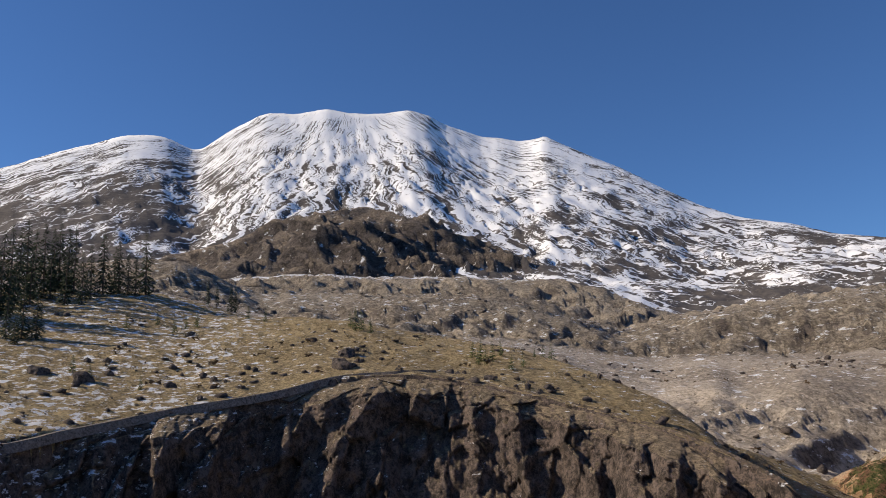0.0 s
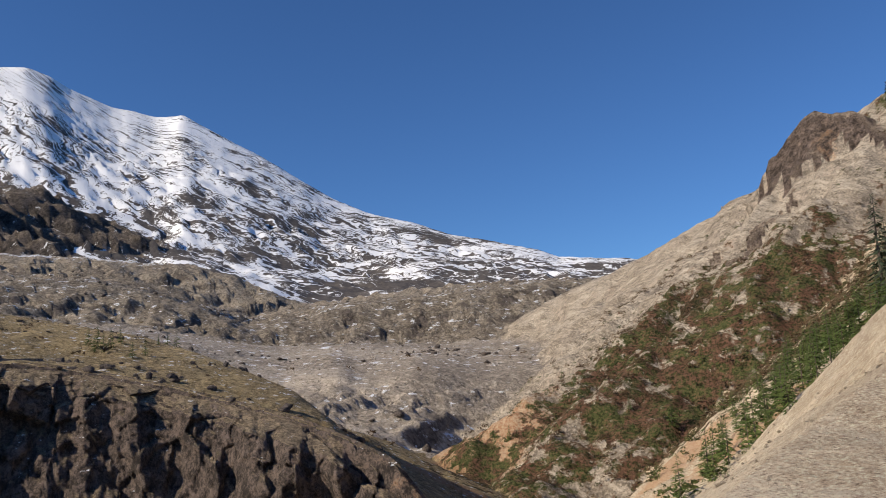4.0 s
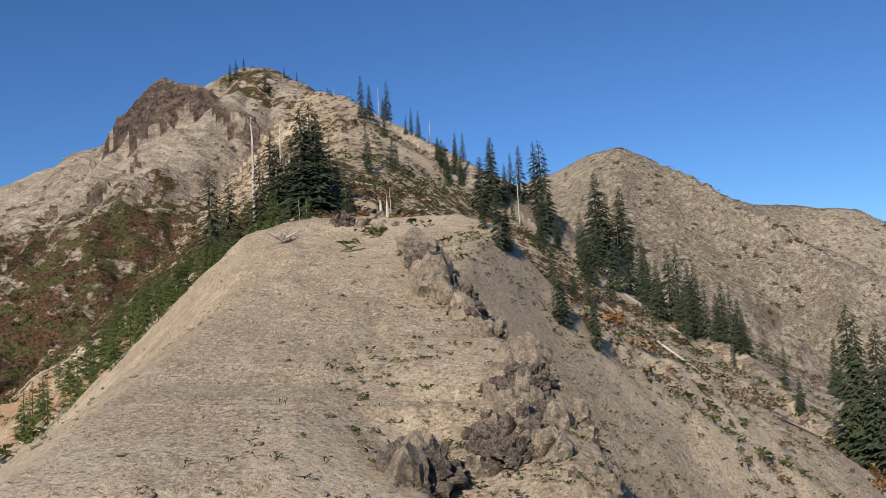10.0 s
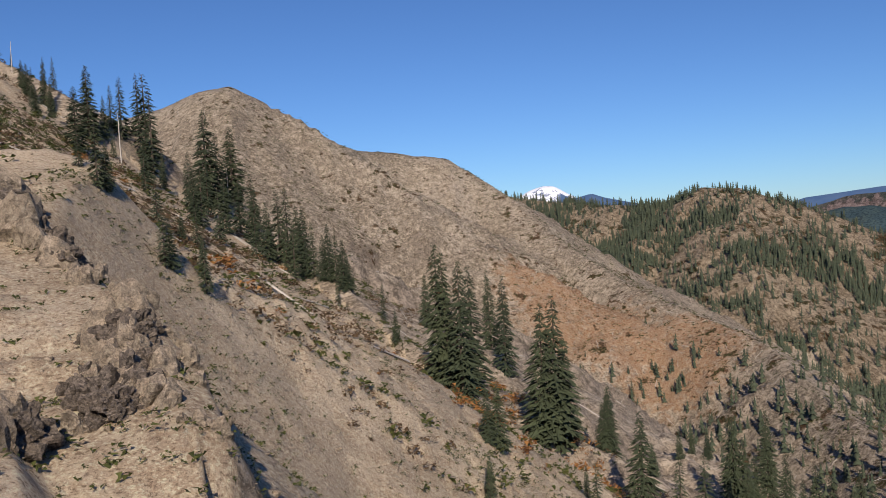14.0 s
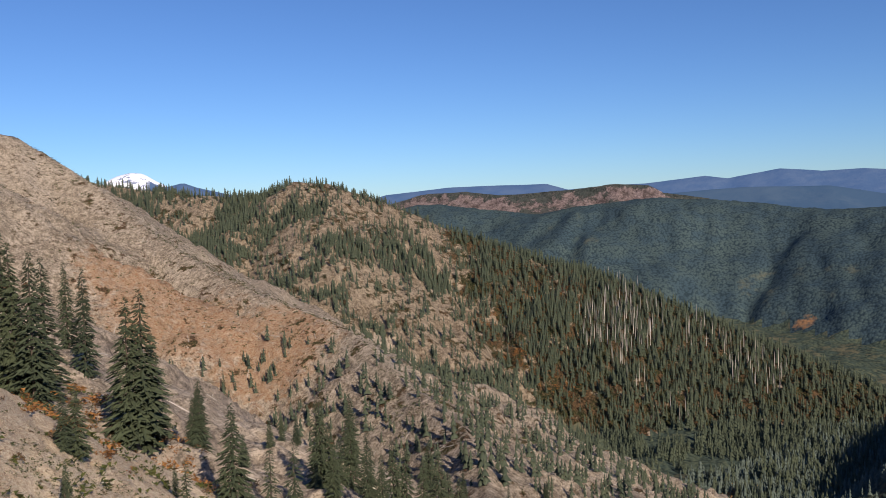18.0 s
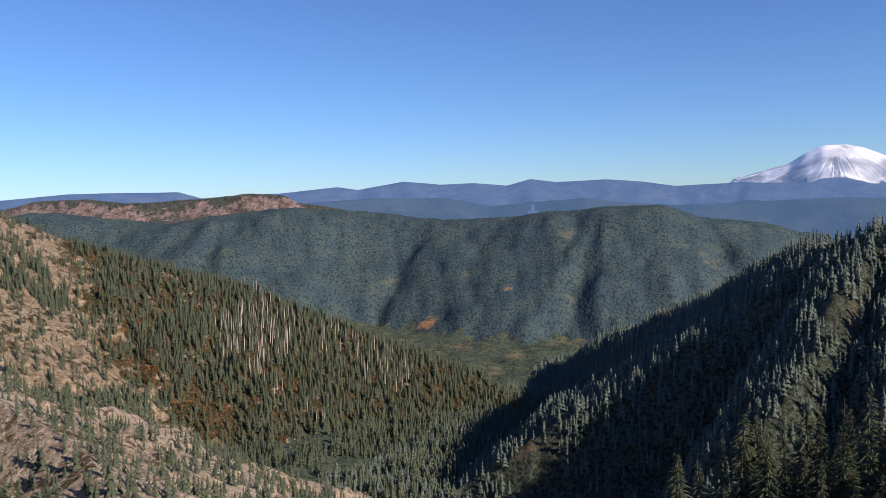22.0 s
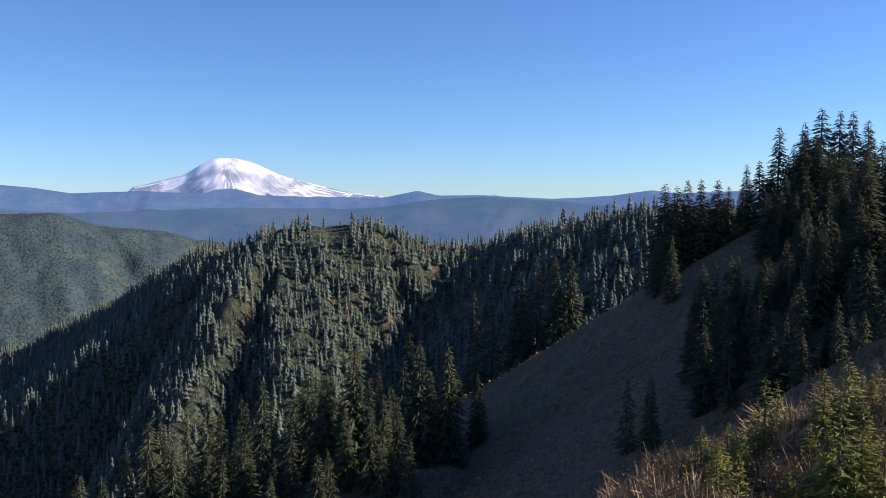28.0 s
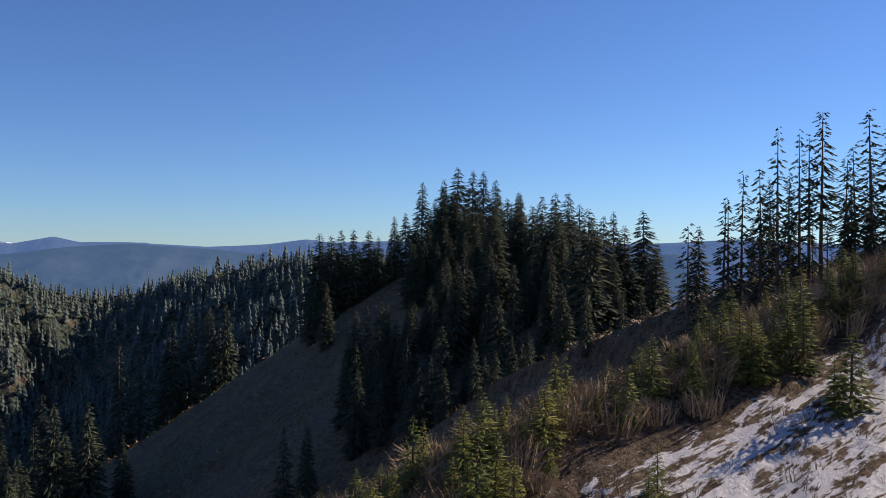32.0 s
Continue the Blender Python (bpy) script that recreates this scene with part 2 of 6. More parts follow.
# how far the ground falls at each distance from its crest: on the viewer's side, on the other side
FALL = {
    "spur": (((0, 0), (50, 14), (110, 75), (300, 250), (500, 380), (900, 540)), ((0, 0), (200, 60), (900, 400))),
    "spurb": (((0, 0), (30, 10), (90, 80), (300, 230), (900, 430)), ((0, 0), (200, 60), (900, 400))),
    "butte": (((0, 0), (10, 5), (60, 41), (150, 100), (300, 170), (600, 270)), ((0, 0), (200, 110), (600, 400))),
    "crag": (((0, 0), (2, 2), (8, 16), (24, 34), (60, 58), (200, 150)), ((0, 0), (20, 5), (60, 40), (200, 140))),
    "shoulder": (((0, 0), (8, 4.5), (40, 29), (120, 85), (300, 190)), ((0, 0), (8, 0.2), (12, 1.4), (16, 7), (60, 62), (200, 210))),
    "saddle": (((0, 0), (8, 3), (40, 25), (120, 80), (300, 190)), ((0, 0), (10, 2), (30, 14), (90, 52), (200, 140))),
    "knolledge": (((0, 0), (8, 0.3), (12, 1.2), (16, 5), (40, 27), (120, 92)), ((0, 0), (1.2, 0.6), (3, 5), (20, 22), (60, 60), (200, 200))),
    "peakb": (((0, 0), (20, 9), (120, 75), (400, 230), (800, 420)), ((0, 0), (200, 110), (800, 420))),
    "forest_ridge": (((0, 0), (50, 18), (300, 135), (700, 300), (1200, 480)), ((0, 0), (300, 140), (900, 400))),
    "far_hill": (((0, 0), (100, 22), (300, 110), (500, 215), (640, 300), (800, 420)), ((0, 0), (300, 40), (900, 250))),
    "far_cliff": (((0, 0), (10, 12), (90, 80), (260, 130), (900, 300)), ((0, 0), (300, 40), (900, 300))),
    "east_ridge": (((0, 0), (30, 14), (200, 135), (400, 265), (700, 430)), ((0, 0), (300, 170), (900, 500))),
    "bench": (((0, 0), (10, 4), (60, 46), (200, 180)), ((0, 0), (10, 3), (60, 34), (200, 150))),
    "rise": (((0, 0), (2, 1), (6, 6), (60, 70), (200, 220)), ((0, 0), (10, 0.5), (40, 12), (200, 110))),
    "near": (((0, 0), (4, 1.0), (10, 2.6), (20, 8), (60, 36), (200, 130)), ((0, 0), (1.5, 0.7), (8, 6.0), (40, 30), (200, 140))),
    "range": (((0, 0), (150, 60), (400, 110), (1000, 260)), ((0, 0), (600, 200))),
    "range_south": (((0, 0), (150, 50), (400, 90), (1000, 260)), ((0, 0), (600, 200))),
    "range_mid": (((0, 0), (200, 50), (500, 110), (1000, 260)), ((0, 0), (150, 40), (600, 250))),
    "adams": (((0, 0), (100, 60), (300, 190), (900, 500)), ((0, 0), (600, 400))),
    "rainier": (((0, 0), (100, 60), (400, 250), (900, 500)), ((0, 0), (600, 400))),
    "rainier_foot": (((0, 0), (100, 60), (400, 250), (900, 500)), ((0, 0), (600, 400))),
}
# roughness: height, size, depth of gullies down the slope, their spacing
ROUGH = {
    "spur": (40, 160, 50, 60), "spurb": (40, 160, 50, 60), "butte": (10, 40, 9, 18), "crag": (8, 8, 8, 7), "shoulder": (1.4, 12, 1.2, 8), "saddle": (3, 16, 2.5, 10),
    "knolledge": (0.8, 6, 0.7, 3.5), "peakb": (22, 90, 20, 38), "forest_ridge": (44, 180, 44, 90),
    "far_hill": (60, 420, 9, 90), "far_cliff": (30, 200, 60, 90), "east_ridge": (36, 150, 40, 75),
    "bench": (2.0, 20, 2.0, 12), "knob": (2.2, 30, 7.0, 24), "rise": (1.0, 9, 0.5, 6), "near": (0.5, 3.0, 0.25, 2.0), "range": (40, 400, 40, 200),
    "range_south": (40, 400, 40, 200), "range_mid": (50, 400, 50, 260), "adams": (10, 200, 12, 60),
    "rainier": (30, 200, 40, 90), "rainier_foot": (20, 200, 30, 90),
}
# knobbly rock: height and size of the lumps
LUMPS = {
    "spur": (-60, 90), "spurb": (-60, 90), "butte": (7, 18), "crag": (7, 10), "knolledge": (0.5, 2.6), "shoulder": (0.35, 4), "saddle": (1.4, 5), "peakb": (11, 42),
    "forest_ridge": (18, 50), "far_cliff": (20, 60), "far_hill": (40, 190), "east_ridge": (14, 40), "knob": (0.9, 7), "near": (0.14, 0.7), "adams": (-6, 60),
}
# how steeply a crest breaks off past its ends
END = {"east_ridge": 1.3, "rise": 3.0, "bench": 0.9}
KINDS = list(CREST)


def interp(d, table):
    (a, p), (b, q) = table[-2:]
    return np.interp(d, [a for a, _ in table], [b for _, b in table]) + np.maximum(d - b, 0) * max(0.3, (q - p) / (b - a))


def valley(x, y):
    """The floor between the ridges: a plain that climbs to the west, a deep valley to the east."""
    z = np.interp(x, (-4800, -3000, -1400, -900, -560, -300, -150, -60, 60, 220, 500, 900, 1700, 2600, 5000),
                  (560, 500, 190, 105, 36, -3, -45, -58, -85, -190, -290, -330, -345, -360, -430))
    size = np.clip(np.hypot(x, y) / 60, 0.5, 12)
    return z + size * 2.2 * fbm(x / 60, y / 60, 4, 3) + 2.2 * fbm(x / 11, y / 11, 3, 8)


SPANS = (("cliff", "foot", "brink"), ("plateau", "brink", "lawn"), ("plateau", "lawn", "grove"), ("mound", "grove", "mound"), ("floor", "mound", "plain"),
         ("bank", "plain", "terrace"), ("terrace", "terrace", "shelf"), ("mesa", "shelf", "mesa"), ("mesa", "mesa", "back"), ("volcano", "back", "summit"), ("volcano", "summit", "beyond"))
# curve between two lines, roughness and its size, gullies and their spacing, lumps and their size
LAY = {"cliff": (7.0, 1.0, 9, 1.0, 6, 0.8, 6), "plateau": (1.0, 2.4, 22, 0.6, 8, 0.9, 6), "mound": (1.3, 3.5, 16, 8.0, 11, 3.0, 8), "floor": (1.0, 4.0, 40, 1.0, 12, 2.0, 14),
       "bank": (1.5, 7.0, 30, 11.0, 17, 11.0, 20), "terrace": (1.0, 9.0, 60, 9.0, 26, 8.0, 22), "mesa": (1.5, 9.0, 90, 26.0, 34, 20.0, 34), "volcano": (1.4, 46.0, 380, 30.0, 55, 16.0, 60)}
ARC = np.arange(-126, -32, 0.2)


def laid(key):
    """A line's distance and height at even headings, rounded off."""
    t = LINES[key]
    soft = np.ones(5) / 5
    return [np.convolve(np.pad(np.interp(ARC, [p[0] for p in t], [p[k] for p in t]), 2, mode="edge"), soft, "valid") for k in (1, 2)]


def canyon(x, y):
    """Ground of the western canyon, its number and how far it counts at the sides."""
    a, r = np.degrees(np.arctan2(x, y)), np.hypot(x, y)
    arc = np.radians(a) * r
    rows = {key: [np.interp(a, ARC, q) for q in laid(key)] for key in LINES}
    rows["foot"] = [rows["brink"][0] - 46, rows["brink"][1] * 0.3 - 74]
    rows["back"] = [rows["mesa"][0] + 420, rows["mesa"][1] + 48]
    rows["beyond"] = [rows["summit"][0] + 1200, rows["summit"][1] - 700]
    fan = np.arctan2(y - 150, x + 3900) * 2200
    z, w = rows["foot"][1] - 0.2 * (rows["foot"][0] - r), np.full(x.shape, KINDS.index("cliff"))
    for j, (kind, lo, hi) in enumerate(SPANS):
        (ra, za), (rb, zb) = rows[lo], rows[hi]
        m = r >= ra
        bend, rise, size, deep, gap, lump, wide = LAY[kind]
        f = np.clip((r[m] - ra[m]) / (rb[m] - ra[m]), 0, 1)
        hump = np.sin(math.pi * f) ** 0.7
        h = za[m] + (zb[m] - za[m]) * f ** bend
        h = h + rise * fbm(x[m] / size, y[m] / size, 5, 210 + j, 0.55) * (0.25 + 0.75 * hump)
        h = h - deep * (1 - sharp((fan if kind == "volcano" else arc)[m] / gap + 6 * fbm(x[m] / (5 * gap), y[m] / (5 * gap), 3, 220 + j), r[m] / (5 * gap), 3, 230 + j)) * hump + 0.3 * deep * hump
        h = h + lump * (0.55 - billow(x[m] / wide, y[m] / wide, 4, 240 + j)) * (0.3 + 0.7 * hump)
        z[m], w[m] = h, KINDS.index(kind) if kind != "floor" else -1
    r = np.hypot(x, y)
    side = np.clip((a + 125) / 6, 0, 1) * np.clip((-36 - a) / 5, 0, 1) * np.clip((r - 42) / 12, 0, 1)
    return z, w, side


def land(x, y):
    """Height of the ground and the number of the ridge that makes it (-1: the floor)."""
    x, y = np.asarray(x, float), np.asarray(y, float)
    best, which = valley(x, y), np.full(x.shape, -1)
    c = np.nonzero((x < -28) & (y > 0.73 * x) & (y < -1.45 * x))[0]
    if len(c):
        z, w, side = canyon(x[c], y[c])
        best[c] = best[c] * (1 - side) + z * side
        which[c[side > 0.5]] = w[side > 0.5]
    for i, kind in enumerate(KINDS):
        if kind in LAID:
            continue
        pts = CREST[kind]
        near, far = FALL.get(kind, (((0, 0), (200, 100)),) * 2)
        rise, size, deep, gap = ROUGH[kind]
        reach = 1.5 * max(near[-1][0], far[-1][0]) + 300
        box = (min(p[0] for p in pts) - reach, max(p[0] for p in pts) + reach, min(p[1] for p in pts) - reach, max(p[1] for p in pts) + reach)
        m = np.nonzero((x > box[0]) & (x < box[1]) & (y > box[2]) & (y < box[3]))[0]
        if not len(m):
            continue
        px, py = x[m], y[m]
        top, off, along, run = np.full(len(m), -1e9), np.zeros(len(m)), np.zeros(len(m)), 0.0
        for (ax, ay, az), (bx, by, bz) in zip(pts, pts[1:]):
            ux, uy = bx - ax, by - ay
            n = math.hypot(ux, uy)
            raw = ((px - ax) * ux + (py - ay) * uy) / (n * n)
            t = np.clip(raw, 0, 1)
            dx, dy = px - ax - t * ux, py - ay - t * uy
            d = np.hypot(dx, dy)
            h = az + t * (bz - az) - np.where(ux * dy - uy * dx <= 0, interp(d, near), interp(d, far)) - END.get(kind, 0.45) * n * np.abs(raw - t)
            w = h > top
            top[w], off[w], along[w] = h[w], d[w], run + t[w] * n
            run += n
        if kind == "knob":
            top = face(px, py)
            off, along = 30 + 0 * px, 0.953 * px - 0.305 * py
        close = top > best[m] - 1.5 * (rise + deep) - 2
        m, px, py, top, off, along = m[close], px[close], py[close], top[close], off[close], along[close]
        ease = np.clip(off / (1.2 * gap), 0.0, 1)
        bend = fbm(px / (4 * gap), py / (4 * gap), 2, 40 + i) * 2.5
        cut = sharp(along / gap + bend, off / (7 * gap), 3, 60 + i)
        h = top + rise * fbm(px / size, py / size, 5, 20 + i, 0.55) * (0.22 + 0.78 * ease) - deep * (1 - cut) * ease * 0.8 + deep * 0.15 * ease
        lump, wide = LUMPS.get(kind, (0, 1))
        if lump:
            h = h + lump * (0.55 - billow(px / wide, py / wide, 4, 30 + i)) * (0.3 + 0.7 * ease)
        w = h > best[m]
        best[m[w]], which[m[w]] = h[w], i
    return best, which


# the viewer's own footing
def footing(x, y, z):
    r = np.hypot(x, y)
    k = np.clip((r - 0.5) / 2.0, 0, 1)
    k = k * k * (3 - 2 * k)
    return np.where(r < 2.5, z * k - 0.02 * r * (1 - k), z)


def height(x, y):
    """Ground height at single places or arrays."""
    x, y = np.atleast_1d(np.asarray(x, float)), np.atleast_1d(np.asarray(y, float))
    z, _ = land(x, y)
    return footing(x, y, z)


# ---- the sheet of ground ----
heads = np.radians(np.concatenate([np.arange(-116, 164, 0.24), np.arange(164, 244, 1.0)]))
rings = np.concatenate([[0.0, 0.6, 1.3, 2.2], np.geomspace(3.2, 29.6, 50), np.geomspace(30, 79, 60), np.geomspace(80, 415, 210), np.geomspace(420, 4950, 200)])
HEAD, RING = np.meshgrid(heads, rings, indexing="ij")
# rings settle on the crest lines that they pass
for kind in KINDS:
    for (ax, ay, _), (bx, by, _) in zip(CREST[kind], CREST[kind][1:]):
        sx, sy = np.sin(heads), np.cos(heads)
        det = sx * (ay - by) - sy * (ax - bx)
        det = np.where(np.abs(det) < 1e-9, 1e-9, det)
        r = (ax * (ay - by) - ay * (ax - bx)) / det
        s = (sx * ay - sy * ax) / det
        for c in np.nonzero((s >= 0) & (s <= 1) & (r > 3))[0]:
            k = int(np.argmin(np.abs(rings - r[c])))
            if 1 < k < len(rings) - 1 and abs(RING[c, k] - r[c]) < 0.7 * (rings[k + 1] - rings[k]):
                RING[c, k] = r[c]
GX, GY = (RING * np.sin(HEAD)).ravel(), (RING * np.cos(HEAD)).ravel()
GZ, WHICH = land(GX, GY)
GZ = footing(GX, GY, GZ)
NC, NR = len(heads), len(rings)


def blob(x, y, spots):
    """Cover from soft round patches (x, y, radius, strength)."""
    out = np.zeros_like(x)
    for px, py, rad, amt in spots:
        out = np.maximum(out, amt * np.clip(1.6 - 1.6 * np.hypot(x - px, y - py) / rad, 0, 1))
    return out


def beside(kind, x, y):
    """Distance from a crest line, positive on its far side."""
    best, side = np.full(np.shape(x), 1e9), np.zeros(np.shape(x))
    for (ax, ay, _), (bx, by, _) in zip(CREST[kind], CREST[kind][1:]):
        ux, uy = bx - ax, by - ay
        t = np.clip(((x - ax) * ux + (y - ay) * uy) / (ux * ux + uy * uy), 0, 1)
        dx, dy = x - ax - t * ux, y - ay - t * uy
        d = np.hypot(dx, dy)
        side = np.where(d < best, np.where(ux * dy - uy * dx <= 0, -d, d), side)
        best = np.minimum(best, d)
    return side


# ---- materials ----
def net(name):
    mat = bpy.data.materials.new(name)
    mat.use_nodes = True
    tree = mat.node_tree
    return mat, tree, tree.nodes["Principled BSDF"]


def nd(tree, kind, ins=None, out=0, **props):
    """A node with its inputs set to values or linked to sockets; gives one output."""
    node = tree.nodes.new("ShaderNode" + kind)
    if "operation" in props:
        node.operation = props["operation"]
    if "data_type" in props:
        node.data_type = props["data_type"]
    if "interpolation_type" in props:
        node.interpolation_type = props["interpolation_type"]
    if "attribute_name" in props:
        node.attribute_name = props["attribute_name"]
    for key, value in (ins or {}).items():
        if isinstance(value, bpy.types.NodeSocket):
            tree.links.new(value, node.inputs[key])
        else:
            node.inputs[key].default_value = value
    return node.outputs[out]


def rgb(c):
    return (c[0], c[1], c[2], 1.0)


def ramp(tree, value, lo, hi):
    return nd(tree, "MapRange", {0: value, 1: lo, 2: hi, 3: 0.0, 4: 1.0}, interpolation_type="SMOOTHSTEP")


def mixc(tree, f, a, b):
    ins = {0: f, 6: a if isinstance(a, bpy.types.NodeSocket) else rgb(a), 7: b if isinstance(b, bpy.types.NodeSocket) else rgb(b)}
    return nd(tree, "Mix", ins, 2, data_type="RGBA")


def maths(tree, op, a, b=0.0, c=0.0):
    return nd(tree, "Math", {0: a, 1: b, 2: c}, operation=op)


def grain(tree, pos, scale, detail=5.0, rough=0.6):
    return nd(tree, "TexNoise", {"Vector": pos, "Scale": scale, "Detail": detail, "Roughness": rough})


SNOW = (0.86, 0.88, 0.91)


def ground_mat(name, a, b, c, size, rock, rock_b, veg=(0.125, 0.075, 0.045), veg_b=(0.075, 0.075, 0.03), steep=(0.30, 0.50), bump=0.8, snow_grain=1.0, snow_run=(1.0, 1.0, 2.5), run=(1.0, 1.0, 0.14), streaks=0.7):
    """Soil in three tones with gravel, rock where it is steep, brush, orange ash and snow where the cover says so."""
    mat, tr, bs = net(name)
    geo = tr.nodes.new("ShaderNodeNewGeometry")
    pos, nor = geo.outputs["Position"], geo.outputs["Normal"]
    big = grain(tr, pos, 1.0 / size, 8, 0.62)
    mid = grain(tr, pos, 4.0 / size, 12, 0.74)
    fine = grain(tr, pos, 19.0 / size, 9, 0.78)
    col = mixc(tr, ramp(tr, big, 0.42, 0.58), a, b)
    col = mixc(tr, maths(tr, "MULTIPLY", ramp(tr, mid, 0.50, 0.57), 0.65), col, c)
    wide = grain(tr, pos, 0.22 / size, 6, 0.66)
    col = mixc(tr, maths(tr, "MULTIPLY", ramp(tr, wide, 0.44, 0.60), 0.5), col, mixc(tr, 0.5, rock_b, c))
    col = mixc(tr, maths(tr, "MULTIPLY", ramp(tr, wide, 0.50, 0.40), 0.55), col, tuple(min(0.7, 1.25 * v) for v in b))
    fall = grain(tr, nd(tr, "VectorMath", {0: pos, 1: run}, operation="MULTIPLY"), 7.0 / size, 10, 0.74)
    col = mixc(tr, maths(tr, "MULTIPLY", ramp(tr, fall, 0.525, 0.585), streaks), col, tuple(min(0.75, 1.5 * v) for v in b))
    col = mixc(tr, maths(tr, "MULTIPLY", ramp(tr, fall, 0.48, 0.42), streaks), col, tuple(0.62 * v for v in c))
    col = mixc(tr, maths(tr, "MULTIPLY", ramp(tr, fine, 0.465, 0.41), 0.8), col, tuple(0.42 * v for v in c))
    col = mixc(tr, maths(tr, "MULTIPLY", ramp(tr, fine, 0.53, 0.585), 0.65), col, tuple(min(0.72, 1.55 * v) for v in b))
    up = nd(tr, "SeparateXYZ", {0: nor}, 2)
    lean = maths(tr, "ADD", maths(tr, "SUBTRACT", 1.0, up), maths(tr, "MULTIPLY", maths(tr, "SUBTRACT", mid, 0.5), 0.7))
    vein = maths(tr, "ABSOLUTE", maths(tr, "SUBTRACT", grain(tr, nd(tr, "VectorMath", {0: pos, 1: (1.0, 1.0, 1.7)}, operation="MULTIPLY"), 5.0 / size, 9, 0.62), 0.5))
    stonec = mixc(tr, ramp(tr, fine, 0.46, 0.54), rock, rock_b)
    stonec = mixc(tr, maths(tr, "MULTIPLY", ramp(tr, mid, 0.52, 0.57), 0.6), stonec, tuple(min(0.6, 1.5 * v) for v in rock_b))
    stonec = mixc(tr, maths(tr, "MULTIPLY", ramp(tr, mid, 0.48, 0.42), 0.8), stonec, tuple(0.45 * v for v in rock))
    stonec = mixc(tr, maths(tr, "MULTIPLY", ramp(tr, vein, 0.012, 0.0), 0.75), stonec, tuple(0.3 * v for v in rock))
    rockf = ramp(tr, lean, steep[0], steep[1])
    col = mixc(tr, rockf, col, stonec)
    cover = nd(tr, "SeparateColor", {0: nd(tr, "Attribute", {}, 0, attribute_name="cover")}, 0)
    cover = cover.node
    vegf = ramp(tr, maths(tr, "ADD", cover.outputs[0], maths(tr, "ADD", maths(tr, "MULTIPLY", maths(tr, "SUBTRACT", big, 0.5), 1.8), maths(tr, "MULTIPLY", maths(tr, "SUBTRACT", mid, 0.5), 1.6))), 0.42, 0.60)
    vegc = mixc(tr, ramp(tr, grain(tr, pos, 2.6 / size, 9, 0.74), 0.45, 0.55), veg, veg_b)
    vegc = mixc(tr, ramp(tr, fine, 0.5, 0.56), vegc, tuple(0.35 * v for v in veg_b))
    vegc = mixc(tr, maths(tr, "MULTIPLY", ramp(tr, fine, 0.47, 0.42), 0.7), vegc, tuple(1.7 * v for v in veg))
    orf = ramp(tr, maths(tr, "ADD", cover.outputs[2], maths(tr, "MULTIPLY", maths(tr, "SUBTRACT", mid, 0.5), 2.0)), 0.42, 0.85)
    orc = mixc(tr, ramp(tr, fine, 0.45, 0.55), (0.41, 0.215, 0.115), (0.48, 0.335, 0.20))
    col = mixc(tr, maths(tr, "MULTIPLY", orf, 0.75), col, orc)
    col = mixc(tr, vegf, col, vegc)
    snowy = nd(tr, "TexNoise", {"Vector": nd(tr, "VectorMath", {0: pos, 1: snow_run}, operation="MULTIPLY"), "Scale": 4.0 * snow_grain / size, "Detail": 11.0, "Roughness": 0.72})
    sn = maths(tr, "ADD", cover.outputs[1], maths(tr, "MULTIPLY", maths(tr, "SUBTRACT", snowy, 0.5), 2.6))
    sn = maths(tr, "SUBTRACT", sn, maths(tr, "MULTIPLY", ramp(tr, lean, 0.35, 0.75), 0.35))
    snf = ramp(tr, sn, 0.47, 0.55)
    col = mixc(tr, snf, col, SNOW)
    tr.links.new(col, bs.inputs["Base Color"])
    bs.inputs["Roughness"].default_value = 0.95
    bs.inputs["Specular IOR Level"].default_value = 0.15
    hgt = maths(tr, "ADD", mid, maths(tr, "ADD", maths(tr, "MULTIPLY", fine, 0.22), maths(tr, "MULTIPLY", maths(tr, "MULTIPLY", ramp(tr, vein, 0.0, 0.06), rockf), 0.25)))
    hgt = maths(tr, "ADD", hgt, maths(tr, "MULTIPLY", snf, -0.06))
    tr.links.new(nd(tr, "Bump", {"Strength": bump, "Distance": size * 0.34, "Height": hgt}), bs.inputs["Normal"])
    return mat


